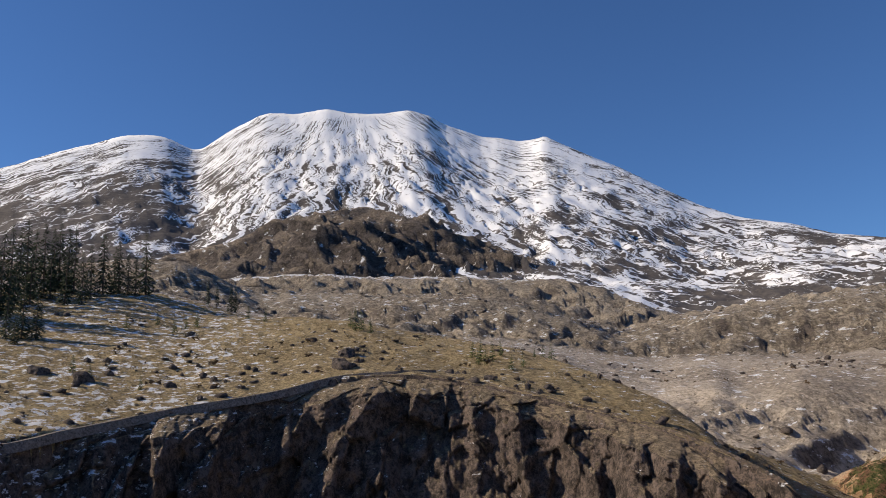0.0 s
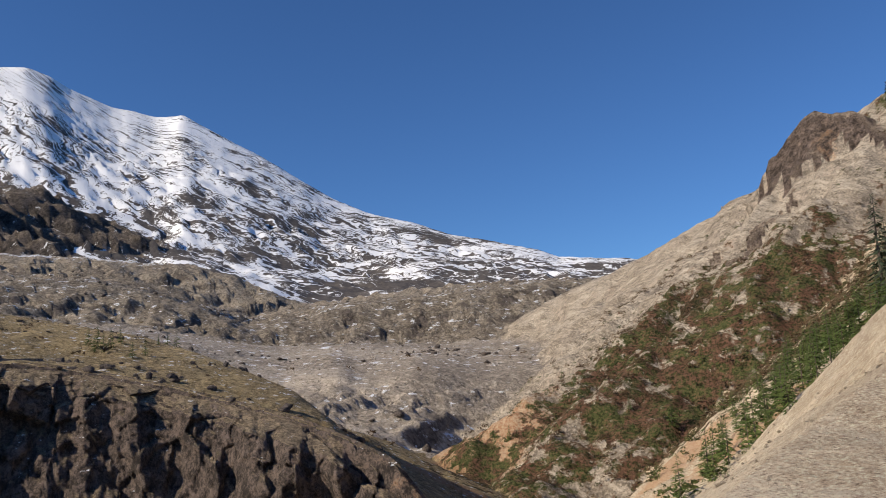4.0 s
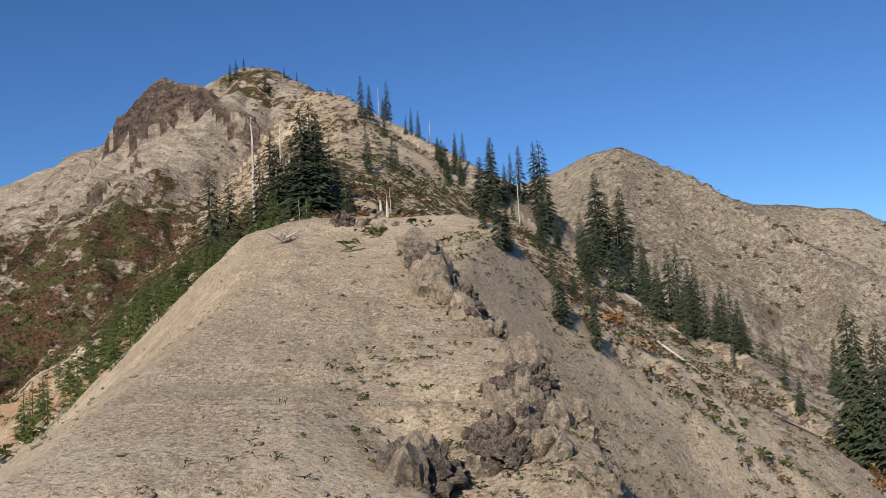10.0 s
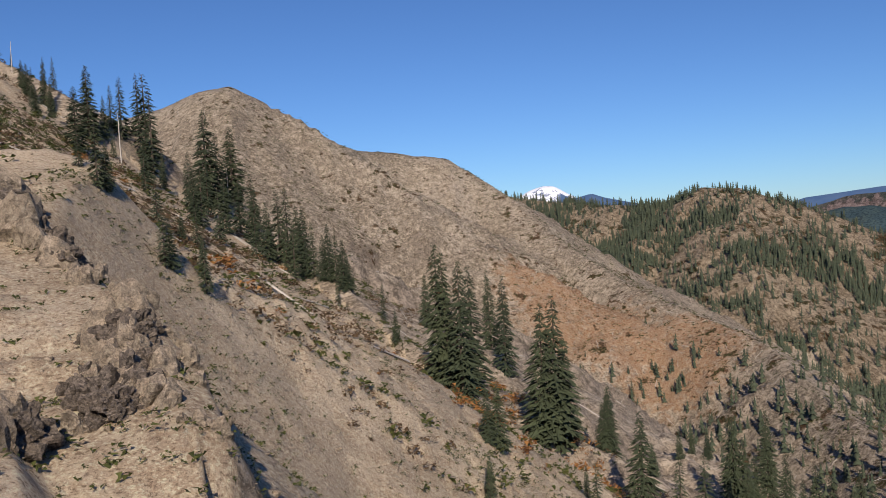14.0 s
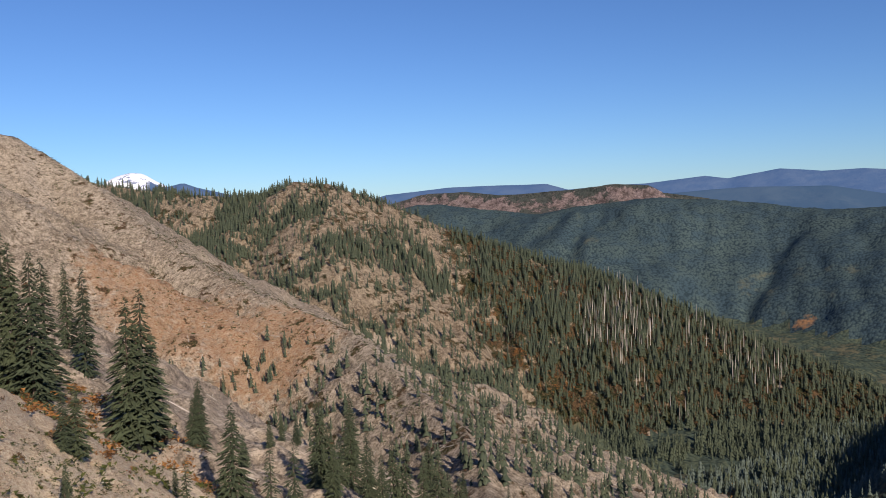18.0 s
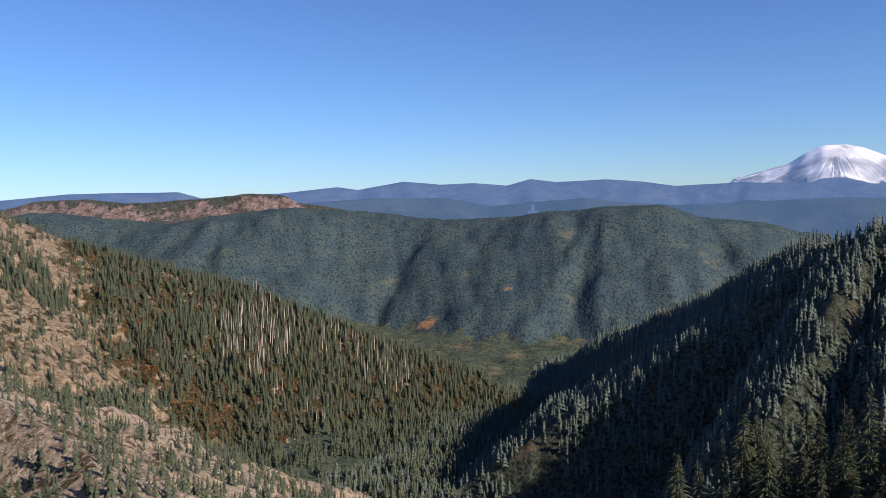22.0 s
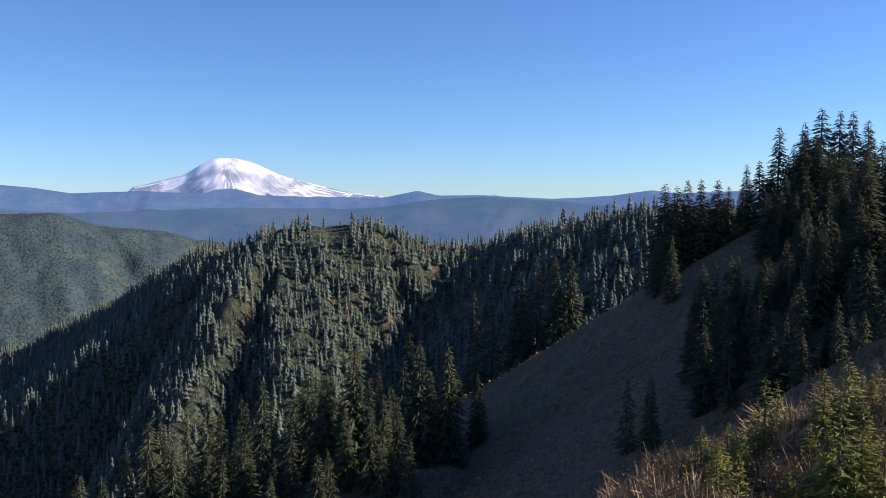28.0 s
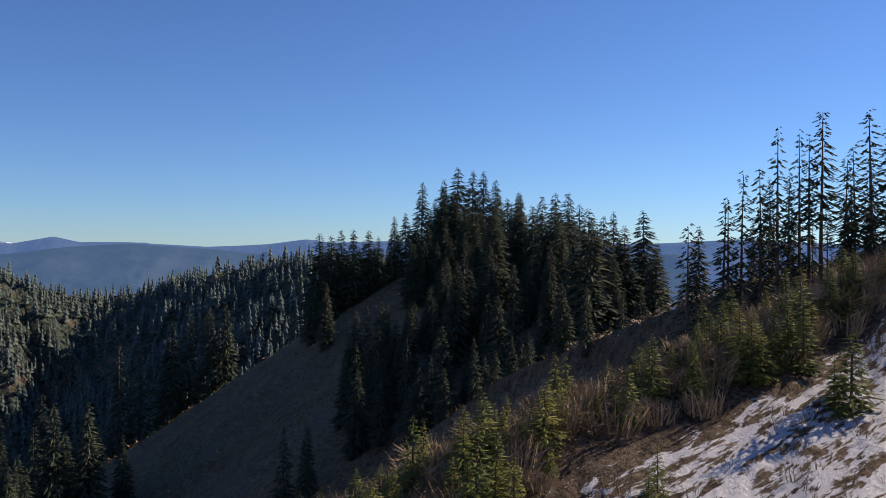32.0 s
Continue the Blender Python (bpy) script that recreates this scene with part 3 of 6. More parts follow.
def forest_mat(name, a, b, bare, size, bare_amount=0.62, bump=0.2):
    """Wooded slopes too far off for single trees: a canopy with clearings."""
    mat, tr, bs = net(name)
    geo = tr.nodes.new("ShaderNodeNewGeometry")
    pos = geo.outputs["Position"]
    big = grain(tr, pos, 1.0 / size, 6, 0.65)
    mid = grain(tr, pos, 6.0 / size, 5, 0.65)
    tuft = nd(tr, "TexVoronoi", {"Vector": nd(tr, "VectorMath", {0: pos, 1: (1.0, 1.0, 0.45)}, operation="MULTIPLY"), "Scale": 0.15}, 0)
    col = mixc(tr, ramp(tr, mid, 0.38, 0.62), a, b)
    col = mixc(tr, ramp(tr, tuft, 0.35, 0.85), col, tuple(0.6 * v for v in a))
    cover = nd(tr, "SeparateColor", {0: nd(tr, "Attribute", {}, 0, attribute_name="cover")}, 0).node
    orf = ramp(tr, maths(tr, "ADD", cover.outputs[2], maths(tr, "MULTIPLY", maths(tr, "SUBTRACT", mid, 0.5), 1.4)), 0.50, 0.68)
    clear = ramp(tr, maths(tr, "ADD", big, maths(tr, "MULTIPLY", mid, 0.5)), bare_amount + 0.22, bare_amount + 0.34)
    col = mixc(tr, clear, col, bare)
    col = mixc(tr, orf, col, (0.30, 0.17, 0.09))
    tr.links.new(col, bs.inputs["Base Color"])
    bs.inputs["Roughness"].default_value = 1.0
    bs.inputs["Specular IOR Level"].default_value = 0.0
    hgt = maths(tr, "ADD", maths(tr, "MULTIPLY", maths(tr, "SUBTRACT", 1.0, tuft), 9.0), maths(tr, "MULTIPLY", mid, 26.0))
    tr.links.new(nd(tr, "Bump", {"Strength": bump, "Distance": 1.0, "Height": hgt}), bs.inputs["Normal"])
    return mat


def volcano_mat(name, tip, dark, dark_b, snow_line, full_line, spacing, haze_glow=None):
    """Snow blown into streaks that run down from the tip of a cone, bare rock between them."""
    mat, tr, bs = net(name)
    geo = tr.nodes.new("ShaderNodeNewGeometry")
    pos, nor = geo.outputs["Position"], geo.outputs["Normal"]
    rel = nd(tr, "VectorMath", {0: pos, 1: tip}, operation="SUBTRACT")
    sep = nd(tr, "SeparateXYZ", {0: rel}, 0).node
    turn = maths(tr, "ARCTAN2", sep.outputs[1], sep.outputs[0])
    away = nd(tr, "VectorMath", {0: nd(tr, "VectorMath", {0: rel, 1: (1.0, 1.0, 0.0)}, operation="MULTIPLY")}, 1, operation="LENGTH")
    wob = maths(tr, "MULTIPLY", maths(tr, "SUBTRACT", grain(tr, pos, 0.14 / spacing, 4), 0.5), 0.16)
    line = nd(tr, "CombineXYZ", {0: maths(tr, "MULTIPLY", maths(tr, "ADD", turn, wob), 2600.0 / spacing), 1: maths(tr, "DIVIDE", away, 15.0 * spacing), 2: 0.0})
    streak = grain(tr, line, 1.0, 8, 0.66)
    patch = grain(tr, pos, 0.16 / spacing, 7, 0.64)
    fine = grain(tr, pos, 2.2 / spacing, 9, 0.75)
    z = nd(tr, "SeparateXYZ", {0: pos}, 2)
    up = nd(tr, "SeparateXYZ", {0: nor}, 2)
    amount = nd(tr, "MapRange", {0: z, 1: snow_line, 2: full_line, 3: -0.14, 4: 0.30})
    cover = nd(tr, "SeparateColor", {0: nd(tr, "Attribute", {}, 0, attribute_name="cover")}, 0).node
    amount = maths(tr, "ADD", amount, maths(tr, "MULTIPLY", maths(tr, "SUBTRACT", cover.outputs[1], 0.5), 0.5))
    sn = maths(tr, "ADD", amount, maths(tr, "ADD", maths(tr, "MULTIPLY", streak, 3.0), maths(tr, "ADD", maths(tr, "MULTIPLY", patch, 1.5), maths(tr, "MULTIPLY", fine, 0.7))))
    sn = maths(tr, "SUBTRACT", sn, maths(tr, "MULTIPLY", ramp(tr, maths(tr, "SUBTRACT", 1.0, up), 0.10, 0.45), 0.30))
    snf = ramp(tr, sn, 2.54, 2.62)
    rockc = mixc(tr, ramp(tr, fine, 0.35, 0.65), dark, dark_b)
    rockc = mixc(tr, ramp(tr, patch, 0.5, 0.66), rockc, tuple(1.35 * v for v in dark_b))
    col = mixc(tr, snf, rockc, SNOW)
    tr.links.new(col, bs.inputs["Base Color"])
    bs.inputs["Roughness"].default_value = 0.9
    bs.inputs["Specular IOR Level"].default_value = 0.15
    # far cones only: haze in front of them added as faint blue emission
    if haze_glow:
        tr.links.new(mixc(tr, 0.0, haze_glow, haze_glow), bs.inputs["Emission Color"])
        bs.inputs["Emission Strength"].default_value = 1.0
    hgt = maths(tr, "ADD", maths(tr, "MULTIPLY", streak, 1.0), maths(tr, "MULTIPLY", fine, 0.5))
    tr.links.new(nd(tr, "Bump", {"Strength": 0.6, "Distance": spacing * 0.22, "Height": hgt}), bs.inputs["Normal"])
    return mat


def distance_mat(name, a, b, size, haze_glow):
    """Ranges many kilometres off, a backdrop with blue haze added as tint and emission."""
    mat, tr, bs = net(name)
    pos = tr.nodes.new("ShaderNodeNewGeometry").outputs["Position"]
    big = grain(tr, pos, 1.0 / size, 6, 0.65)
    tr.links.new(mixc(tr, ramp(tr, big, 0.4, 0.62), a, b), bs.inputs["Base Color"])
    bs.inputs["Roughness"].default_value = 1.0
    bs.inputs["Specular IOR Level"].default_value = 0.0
    bs.inputs["Emission Color"].default_value = rgb(haze_glow)
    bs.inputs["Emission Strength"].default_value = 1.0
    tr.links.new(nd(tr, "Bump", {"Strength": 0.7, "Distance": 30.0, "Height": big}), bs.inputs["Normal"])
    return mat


TAN, TAN_B, TAN_C = (0.47, 0.37, 0.26), (0.56, 0.46, 0.34), (0.355, 0.255, 0.17)
GREY, GREY_B = (0.23, 0.195, 0.155), (0.36, 0.30, 0.24)
DARK, DARK_B = (0.085, 0.072, 0.062), (0.17, 0.14, 0.12)
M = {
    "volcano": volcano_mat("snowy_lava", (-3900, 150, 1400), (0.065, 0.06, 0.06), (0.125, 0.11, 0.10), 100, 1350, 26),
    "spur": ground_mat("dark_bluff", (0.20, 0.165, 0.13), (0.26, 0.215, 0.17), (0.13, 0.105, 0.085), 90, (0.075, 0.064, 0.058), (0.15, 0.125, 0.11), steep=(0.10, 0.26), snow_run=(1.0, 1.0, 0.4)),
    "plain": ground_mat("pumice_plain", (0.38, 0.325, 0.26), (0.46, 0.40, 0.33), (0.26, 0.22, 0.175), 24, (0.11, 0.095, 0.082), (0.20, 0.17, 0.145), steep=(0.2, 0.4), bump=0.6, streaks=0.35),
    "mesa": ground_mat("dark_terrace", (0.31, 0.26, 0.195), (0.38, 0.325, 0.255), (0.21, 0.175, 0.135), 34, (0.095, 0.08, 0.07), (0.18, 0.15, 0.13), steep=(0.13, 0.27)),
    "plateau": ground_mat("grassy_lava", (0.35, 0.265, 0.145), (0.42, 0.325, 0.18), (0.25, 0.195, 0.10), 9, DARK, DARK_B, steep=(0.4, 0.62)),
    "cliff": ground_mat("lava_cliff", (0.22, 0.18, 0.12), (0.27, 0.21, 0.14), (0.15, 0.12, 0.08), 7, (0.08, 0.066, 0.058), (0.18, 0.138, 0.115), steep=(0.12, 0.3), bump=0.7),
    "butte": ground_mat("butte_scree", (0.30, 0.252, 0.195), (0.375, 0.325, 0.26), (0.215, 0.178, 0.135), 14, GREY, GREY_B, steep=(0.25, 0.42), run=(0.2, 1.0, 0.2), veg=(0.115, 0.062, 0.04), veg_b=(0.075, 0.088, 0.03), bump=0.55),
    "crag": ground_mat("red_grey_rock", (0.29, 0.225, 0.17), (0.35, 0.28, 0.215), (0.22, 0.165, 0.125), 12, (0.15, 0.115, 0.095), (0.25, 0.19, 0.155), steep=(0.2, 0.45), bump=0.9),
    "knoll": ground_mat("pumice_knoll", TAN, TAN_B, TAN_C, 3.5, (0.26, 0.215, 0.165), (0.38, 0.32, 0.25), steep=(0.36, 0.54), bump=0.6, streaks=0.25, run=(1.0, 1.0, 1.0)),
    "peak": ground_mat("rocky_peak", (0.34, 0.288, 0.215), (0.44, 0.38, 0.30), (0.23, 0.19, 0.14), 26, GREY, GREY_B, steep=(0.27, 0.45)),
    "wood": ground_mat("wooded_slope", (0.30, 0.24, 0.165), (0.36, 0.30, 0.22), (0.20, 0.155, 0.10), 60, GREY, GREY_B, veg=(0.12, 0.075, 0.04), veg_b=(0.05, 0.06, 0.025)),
    # brush tones of the east ridge are paled to imitate haze over its shade
    "east": ground_mat("hazed_shaded_slope", (0.13, 0.11, 0.07), (0.19, 0.155, 0.11), (0.09, 0.08, 0.045), 70, GREY, GREY_B, veg=(0.10, 0.13, 0.10), veg_b=(0.08, 0.105, 0.08)),
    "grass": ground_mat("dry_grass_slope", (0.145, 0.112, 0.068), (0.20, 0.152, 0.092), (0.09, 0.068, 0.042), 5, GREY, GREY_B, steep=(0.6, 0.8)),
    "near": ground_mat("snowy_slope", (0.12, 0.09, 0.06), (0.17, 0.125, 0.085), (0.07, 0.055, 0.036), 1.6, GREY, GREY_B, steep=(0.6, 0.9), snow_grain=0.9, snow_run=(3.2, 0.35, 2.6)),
    # canopy greens shifted to blue: distance haze put into the base colour
    "far_hill": forest_mat("hazed_far_forest", (0.046, 0.078, 0.096), (0.066, 0.100, 0.100), (0.11, 0.12, 0.09), 420, 0.66),
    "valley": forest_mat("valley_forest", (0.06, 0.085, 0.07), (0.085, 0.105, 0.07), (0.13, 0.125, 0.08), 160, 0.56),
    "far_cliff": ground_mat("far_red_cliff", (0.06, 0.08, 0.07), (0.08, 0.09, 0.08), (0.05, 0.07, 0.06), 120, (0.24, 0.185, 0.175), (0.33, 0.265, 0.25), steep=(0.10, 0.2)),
    # both ranges: the last colour is emission that stands for the blue air
    "range": distance_mat("hazed_blue_range", (0.03, 0.045, 0.06), (0.05, 0.065, 0.075), 120, (0.048, 0.10, 0.225)),
    "range_mid": distance_mat("hazed_blue_range_nearer", (0.03, 0.045, 0.05), (0.045, 0.06, 0.06), 300, (0.03, 0.07, 0.15)),
    # blue-grey rock tones and emission put the distance haze into the cone
    "adams": volcano_mat("hazed_snow_cone", (4740, -30, 217), (0.10, 0.12, 0.17), (0.16, 0.18, 0.22), 60, 330, 22, (0.05, 0.09, 0.17)),
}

# cover: brush, snow, orange ash
rough_n = fbm(GX / 50, GY / 50, 4, 90)
BRUSH, SNOWY, ASH = np.zeros_like(GX), np.zeros_like(GX), np.zeros_like(GX)
BRUSH = blob(GX, GY, ((-130, 165, 75, 0.72), (-75, 140, 60, 0.72), (-150, 125, 50, 0.6), (-128, 290, 40, 0.52), (-95, 235, 45, 0.45), (-60, 200, 40, 0.4), (10, 140, 60, 0.3), (-5, 90, 30, 0.2), (-25, 150, 45, 0.6), (8, 118, 32, 0.4), (-45, 190, 38, 0.55)))
ASH = blob(GX, GY, ((-168, 120, 22, 1.0), (-168, 129, 14, 1.0), (-126, 84, 16, 1.0), (-57, 75, 12, 1.0), (-165, 130, 16, 1.0), (-79, 90, 13, 1.0), (-56, 74, 12, 1.0), (-150, 254, 8, 0.55), (-75, 62, 32, 0.6), (-167, 135, 26, 0.6), (-175, 205, 30, 0.45), (-300, 335, 90, 0.3), (246, 596, 100, 0.8), (290, 540, 90, 0.8), (225, 630, 70, 0.75),
                    (2055, 757, 40, 0.7), (1960, 962, 60, 0.55), (1607, 630, 50, 0.45), (970, 930, 90, 0.5), (867, -108, 60, 0.5), (782, -9, 30, 0.5)))
SNOWY[(WHICH < 0) & (GX < -260)] = 0.28
for k, kind in enumerate(KINDS):
    w = WHICH == k
    if kind in ("bank", "mound"):
        SNOWY[w] = 0.25
    if kind == "forest_ridge":
        BRUSH[w] = 0.30 + 0.5 * np.clip((GX[w] - 0.55 * GY[w] - 330) / 120, 0, 1)
    if kind == "peakb":
        BRUSH[w] = 0.24
    if kind == "east_ridge":
        BRUSH[w] = 0.75
    if kind in ("volcano", "adams"):
        SNOWY[w] = 0.5 - 0.5 * np.clip((-GY[w] - 50) / 500, 0, 1) * np.clip((1150 - GZ[w]) / 300, 0, 1) * (GX[w] < 0)
    if kind in ("spur", "spurb"):
        SNOWY[w] = 0.2
    if kind == "rainier":
        SNOWY[w] = 1.0
    if kind == "mesa":
        SNOWY[w] = 0.17 + 0.36 * (np.hypot(GX[w], GY[w]) > 995)
    if kind == "terrace":
        SNOWY[w] = 0.3
    if kind == "near":
        SNOWY[w] = 0.08 + 0.50 * np.clip((-0.95 - beside("near", GX[w], GY[w])) / 0.7, 0, 1)
    if kind == "plateau":
        SNOWY[w] = 0.24 + np.clip((-8 - GY[w]) / 70, 0, 0.15)
    if kind == "cliff":
        SNOWY[w] = 0.10 + np.clip((8 - GY[w]) / 60, 0, 0.38)

LANDS = {
    "volcano": ("snow_capped_volcano", ("volcano",), "volcano", "broad grey lava volcano streaked with fresh white snow", "mountain"),
    "spur": ("dark_bluff", ("spur", "spurb"), "spur", "dark gullied rock bluff at the foot of the volcano", "hill"),
    "mesa": ("lava_terrace", ("mesa", "terrace", "bank"), "mesa", "dark lava terraces with thin snow below the volcano", "terrace"),
    "plateau": ("grassy_plateau", ("plateau",), "plateau", "brown grassy plateau with patches of snow above the cliff", "plateau"),
    "cliff": ("lava_cliff", ("cliff",), "cliff", "dark broken lava cliff in shadow above a canyon", "cliff"),
    "butte": ("rocky_butte", ("butte",), "butte", "tan scree butte with brown brush and orange ash", "hill"),
    "crag": ("rock_face", ("crag",), "crag", "steep grey and red-brown rock face on the butte", "cliff"),
    "knoll": ("bare_knoll", ("shoulder", "knolledge", "saddle"), "knoll", "bare tan pumice knoll with crumbling rock along its edge", "knoll"),
    "peak": ("rocky_peak", ("peakb",), "peak", "grey and tan rocky peak with orange scree below", "mountain"),
    "wood": ("wooded_ridge", ("forest_ridge",), "wood", "sunlit ridge partly covered in conifers and orange brush", "ridge"),
    "far_hill": ("forested_hill", ("far_hill",), "far_hill", "low dark green forested hill across the valley, blued with painted haze", "hill"),
    "far_cliff": ("eroded_cliff", ("far_cliff",), "far_cliff", "distant reddish eroded cliff on a wooded plateau", "cliff"),
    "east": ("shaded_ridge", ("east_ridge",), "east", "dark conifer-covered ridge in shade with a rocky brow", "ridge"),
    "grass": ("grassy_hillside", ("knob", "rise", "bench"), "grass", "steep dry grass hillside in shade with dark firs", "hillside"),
    "near": ("snowy_slope", ("near",), "near", "steep slope with thin snow, brown stalks and young firs", "slope"),
    "range": ("distant_range", ("range", "range_south", "rainier_foot"), "range", "mountain range on the horizon with blue haze painted in", "backdrop"),
    "range_mid": ("distant_foothills", ("range_mid",), "range_mid", "forested foothills with dark blue haze painted in", "backdrop"),
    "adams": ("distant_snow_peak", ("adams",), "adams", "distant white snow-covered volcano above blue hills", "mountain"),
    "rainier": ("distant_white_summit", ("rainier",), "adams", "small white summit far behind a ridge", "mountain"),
}
ci, ri = np.meshgrid(np.arange(NC), np.arange(NR - 1), indexing="ij")
cn = (ci + 1) % NC
QUADS = np.stack([ci * NR + ri, ci * NR + ri + 1, cn * NR + ri + 1, cn * NR + ri], -1).reshape(-1, 4)
QKIND = WHICH[QUADS[:, 0]]
QKIND = np.where((QKIND < 0) & (GX[QUADS[:, 0]] < -1250), KINDS.index("volcano"), QKIND)


def sheet(name, quads, mat):
    used, idx = np.unique(quads, return_inverse=True)
    idx = idx.reshape(-1, 4)
    me = bpy.data.meshes.new(name)
    me.vertices.add(len(used))
    me.vertices.foreach_set("co", np.stack([GX[used], GY[used], GZ[used]], 1).astype(np.float32).ravel())
    me.loops.add(idx.size)
    me.loops.foreach_set("vertex_index", idx[:, ::-1].astype(np.int32).ravel())
    me.polygons.add(len(idx))
    me.polygons.foreach_set("loop_start", np.arange(0, idx.size, 4, dtype=np.int32))
    me.polygons.foreach_set("use_smooth", np.ones(len(idx), bool))
    cov = me.attributes.new("cover", "FLOAT_COLOR", "POINT")
    cov.data.foreach_set("color", np.stack([BRUSH[used], SNOWY[used], ASH[used], np.ones(len(used))], 1).astype(np.float32).ravel())
    me.materials.append(mat)
    me.update(calc_edges=True)
    me.validate()
    return new(name, me)


QKIND = np.where((QKIND < 0) & (GX[QUADS[:, 0]] > 140), 999, QKIND)
taken = QKIND == 999
tagged(sheet("valley_floor", QUADS[taken], M["valley"]), "wooded valley floor with a stream between the ridges", "valley", kind="structure")
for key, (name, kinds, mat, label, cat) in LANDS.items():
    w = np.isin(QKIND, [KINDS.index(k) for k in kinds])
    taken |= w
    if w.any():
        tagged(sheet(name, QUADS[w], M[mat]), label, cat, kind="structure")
tagged(sheet("ground", QUADS[~taken], M["plain"]), "pale pumice plain and valley floor between the ridges", "ground", kind="structure")


# ---- the broken rock of the cliff ----
def cells(u, v, seed):
    """Blocky noise: a flat step for every block, -0.5 to 0.5, and how near its joint is."""
    iu, iv = np.floor(u), np.floor(v)
    best, second, step_of = np.full(u.shape, 9.0), np.full(u.shape, 9.0), np.zeros(u.shape)
    for du in (-1, 0, 1):
        for dv in (-1, 0, 1):
            cu, cv = iu + du, iv + dv
            d = np.hypot(cu + lattice(cu, cv, seed) - u, cv + lattice(cu, cv, seed + 1) - v)
            w = d < best
            second = np.where(w, best, np.minimum(second, d))
            step_of = np.where(w, lattice(cu, cv, seed + 2) - 0.5 + 0.5 * (u - cu - 0.5) * (lattice(cu, cv, seed + 3) - 0.5) * 2, step_of)
            best = np.minimum(best, d)
    return step_of, second - best


def rock_wall(name, mat, label):
    """Buttresses, blocks and ledges below the brink, from the trail down into the canyon."""
    a, down = np.meshgrid(np.arange(-116, -53, 0.1), np.concatenate([[-0.6, -0.2], np.geomspace(0.3, 45, 125)]), indexing="ij")
    rb, zb = (np.interp(a, ARC, q) for q in laid("brink"))
    arc = np.radians(a) * 128
    wob = 2.0 * fbm(arc / 9, down / 9, 3, 300)
    lean = np.interp(a, (-104, -96, -66, -58), (1.1, 0.55, 0.5, 0.75))
    ease = np.clip(down / 3.0, 0, 1)
    big = sharp((arc + 2 * wob) / 17 + 0.15 * down / 10, down / 60, 2, 301)
    b1, g1 = cells((arc + wob) / 6.5 + 0.3 * down / 6, (down + wob) / 9.0, 310)
    b2, g2 = cells((arc - wob) / 2.4, (down + 0.6 * wob + 0.3 * arc) / 2.9, 320)
    b3, g3 = cells((arc + 0.5 * wob) / 0.95, (down + 0.3 * wob) / 1.1, 330)
    mid = sharp((arc - wob) / 7 - 0.1 * down / 7, down / 25, 2, 304)
    out = 15 * (big - 0.55) + 5.5 * (mid - 0.5) + 4.5 * b1 + 1.7 * b2 + 0.6 * b3 + 3.0 * fbm(arc / 5, down / 4, 5, 302, 0.6) - 0.5 * np.clip(0.10 - g1, 0, 1) / 0.10 - 0.25 * np.clip(0.12 - g2, 0, 1) / 0.12
    r = rb + 2.2 - lean * np.maximum(down, 0) - (out + 1.5) * ease - 1.2 * np.clip(down + 0.6, 0, 1)
    z = zb - down + 0.5 * fbm(arc / 3, 0 * arc, 3, 303) * np.clip(down, 0, 1)
    co = np.stack([r * np.sin(np.radians(a)), r * np.cos(np.radians(a)), z], -1)
    n, k = a.shape
    i, j = np.meshgrid(np.arange(n - 1), np.arange(k - 1), indexing="ij")
    quads = np.stack([i * k + j, i * k + j + 1, (i + 1) * k + j + 1, (i + 1) * k + j], -1).reshape(-1, 4)
    me = bpy.data.meshes.new(name)
    me.vertices.add(n * k)
    me.vertices.foreach_set("co", co.astype(np.float32).ravel())
    me.loops.add(quads.size)
    me.loops.foreach_set("vertex_index", quads[:, ::-1].astype(np.int32).ravel())
    me.polygons.add(len(quads))
    me.polygons.foreach_set("loop_start", np.arange(0, quads.size, 4, dtype=np.int32))
    snow = np.clip(np.interp(a, (-106, -98, -88, -60), (0.36, 0.3, 0.2, 0.08)), 0, 1).ravel()
    cov = me.attributes.new("cover", "FLOAT_COLOR", "POINT")
    cov.data.foreach_set("color", np.stack([0 * snow, snow, 0 * snow, 0 * snow + 1], 1).astype(np.float32).ravel())
    me.materials.append(mat)
    me.update(calc_edges=True)
    return tagged(new(name, me), label, "cliff", kind="structure")


rock_wall("cliff_face", M["cliff"], "dark broken lava cliff with buttresses, ledges and loose blocks")


# ---- plant and rock materials ----
def leaf_mat(name, a, b, rough=0.85, island=False):
    mat, tr, bs = net(name)
    geo = tr.nodes.new("ShaderNodeNewGeometry")
    pos = geo.outputs["Position"]
    one = geo.outputs["Random Per Island"] if island else nd(tr, "ObjectInfo", {}, 5)
    col = mixc(tr, one, a, b)
    col = mixc(tr, ramp(tr, grain(tr, pos, 1.2, 4, 0.7), 0.45, 0.7), col, tuple(0.55 * v for v in a))
    col = mixc(tr, maths(tr, "MULTIPLY", ramp(tr, grain(tr, pos, 5.0, 3, 0.7), 0.52, 0.72), 0.5), col, tuple(1.4 * v for v in b))
    tr.links.new(col, bs.inputs["Base Color"])
    bs.inputs["Roughness"].default_value = rough
    bs.inputs["Specular IOR Level"].default_value = 0.2
    return mat


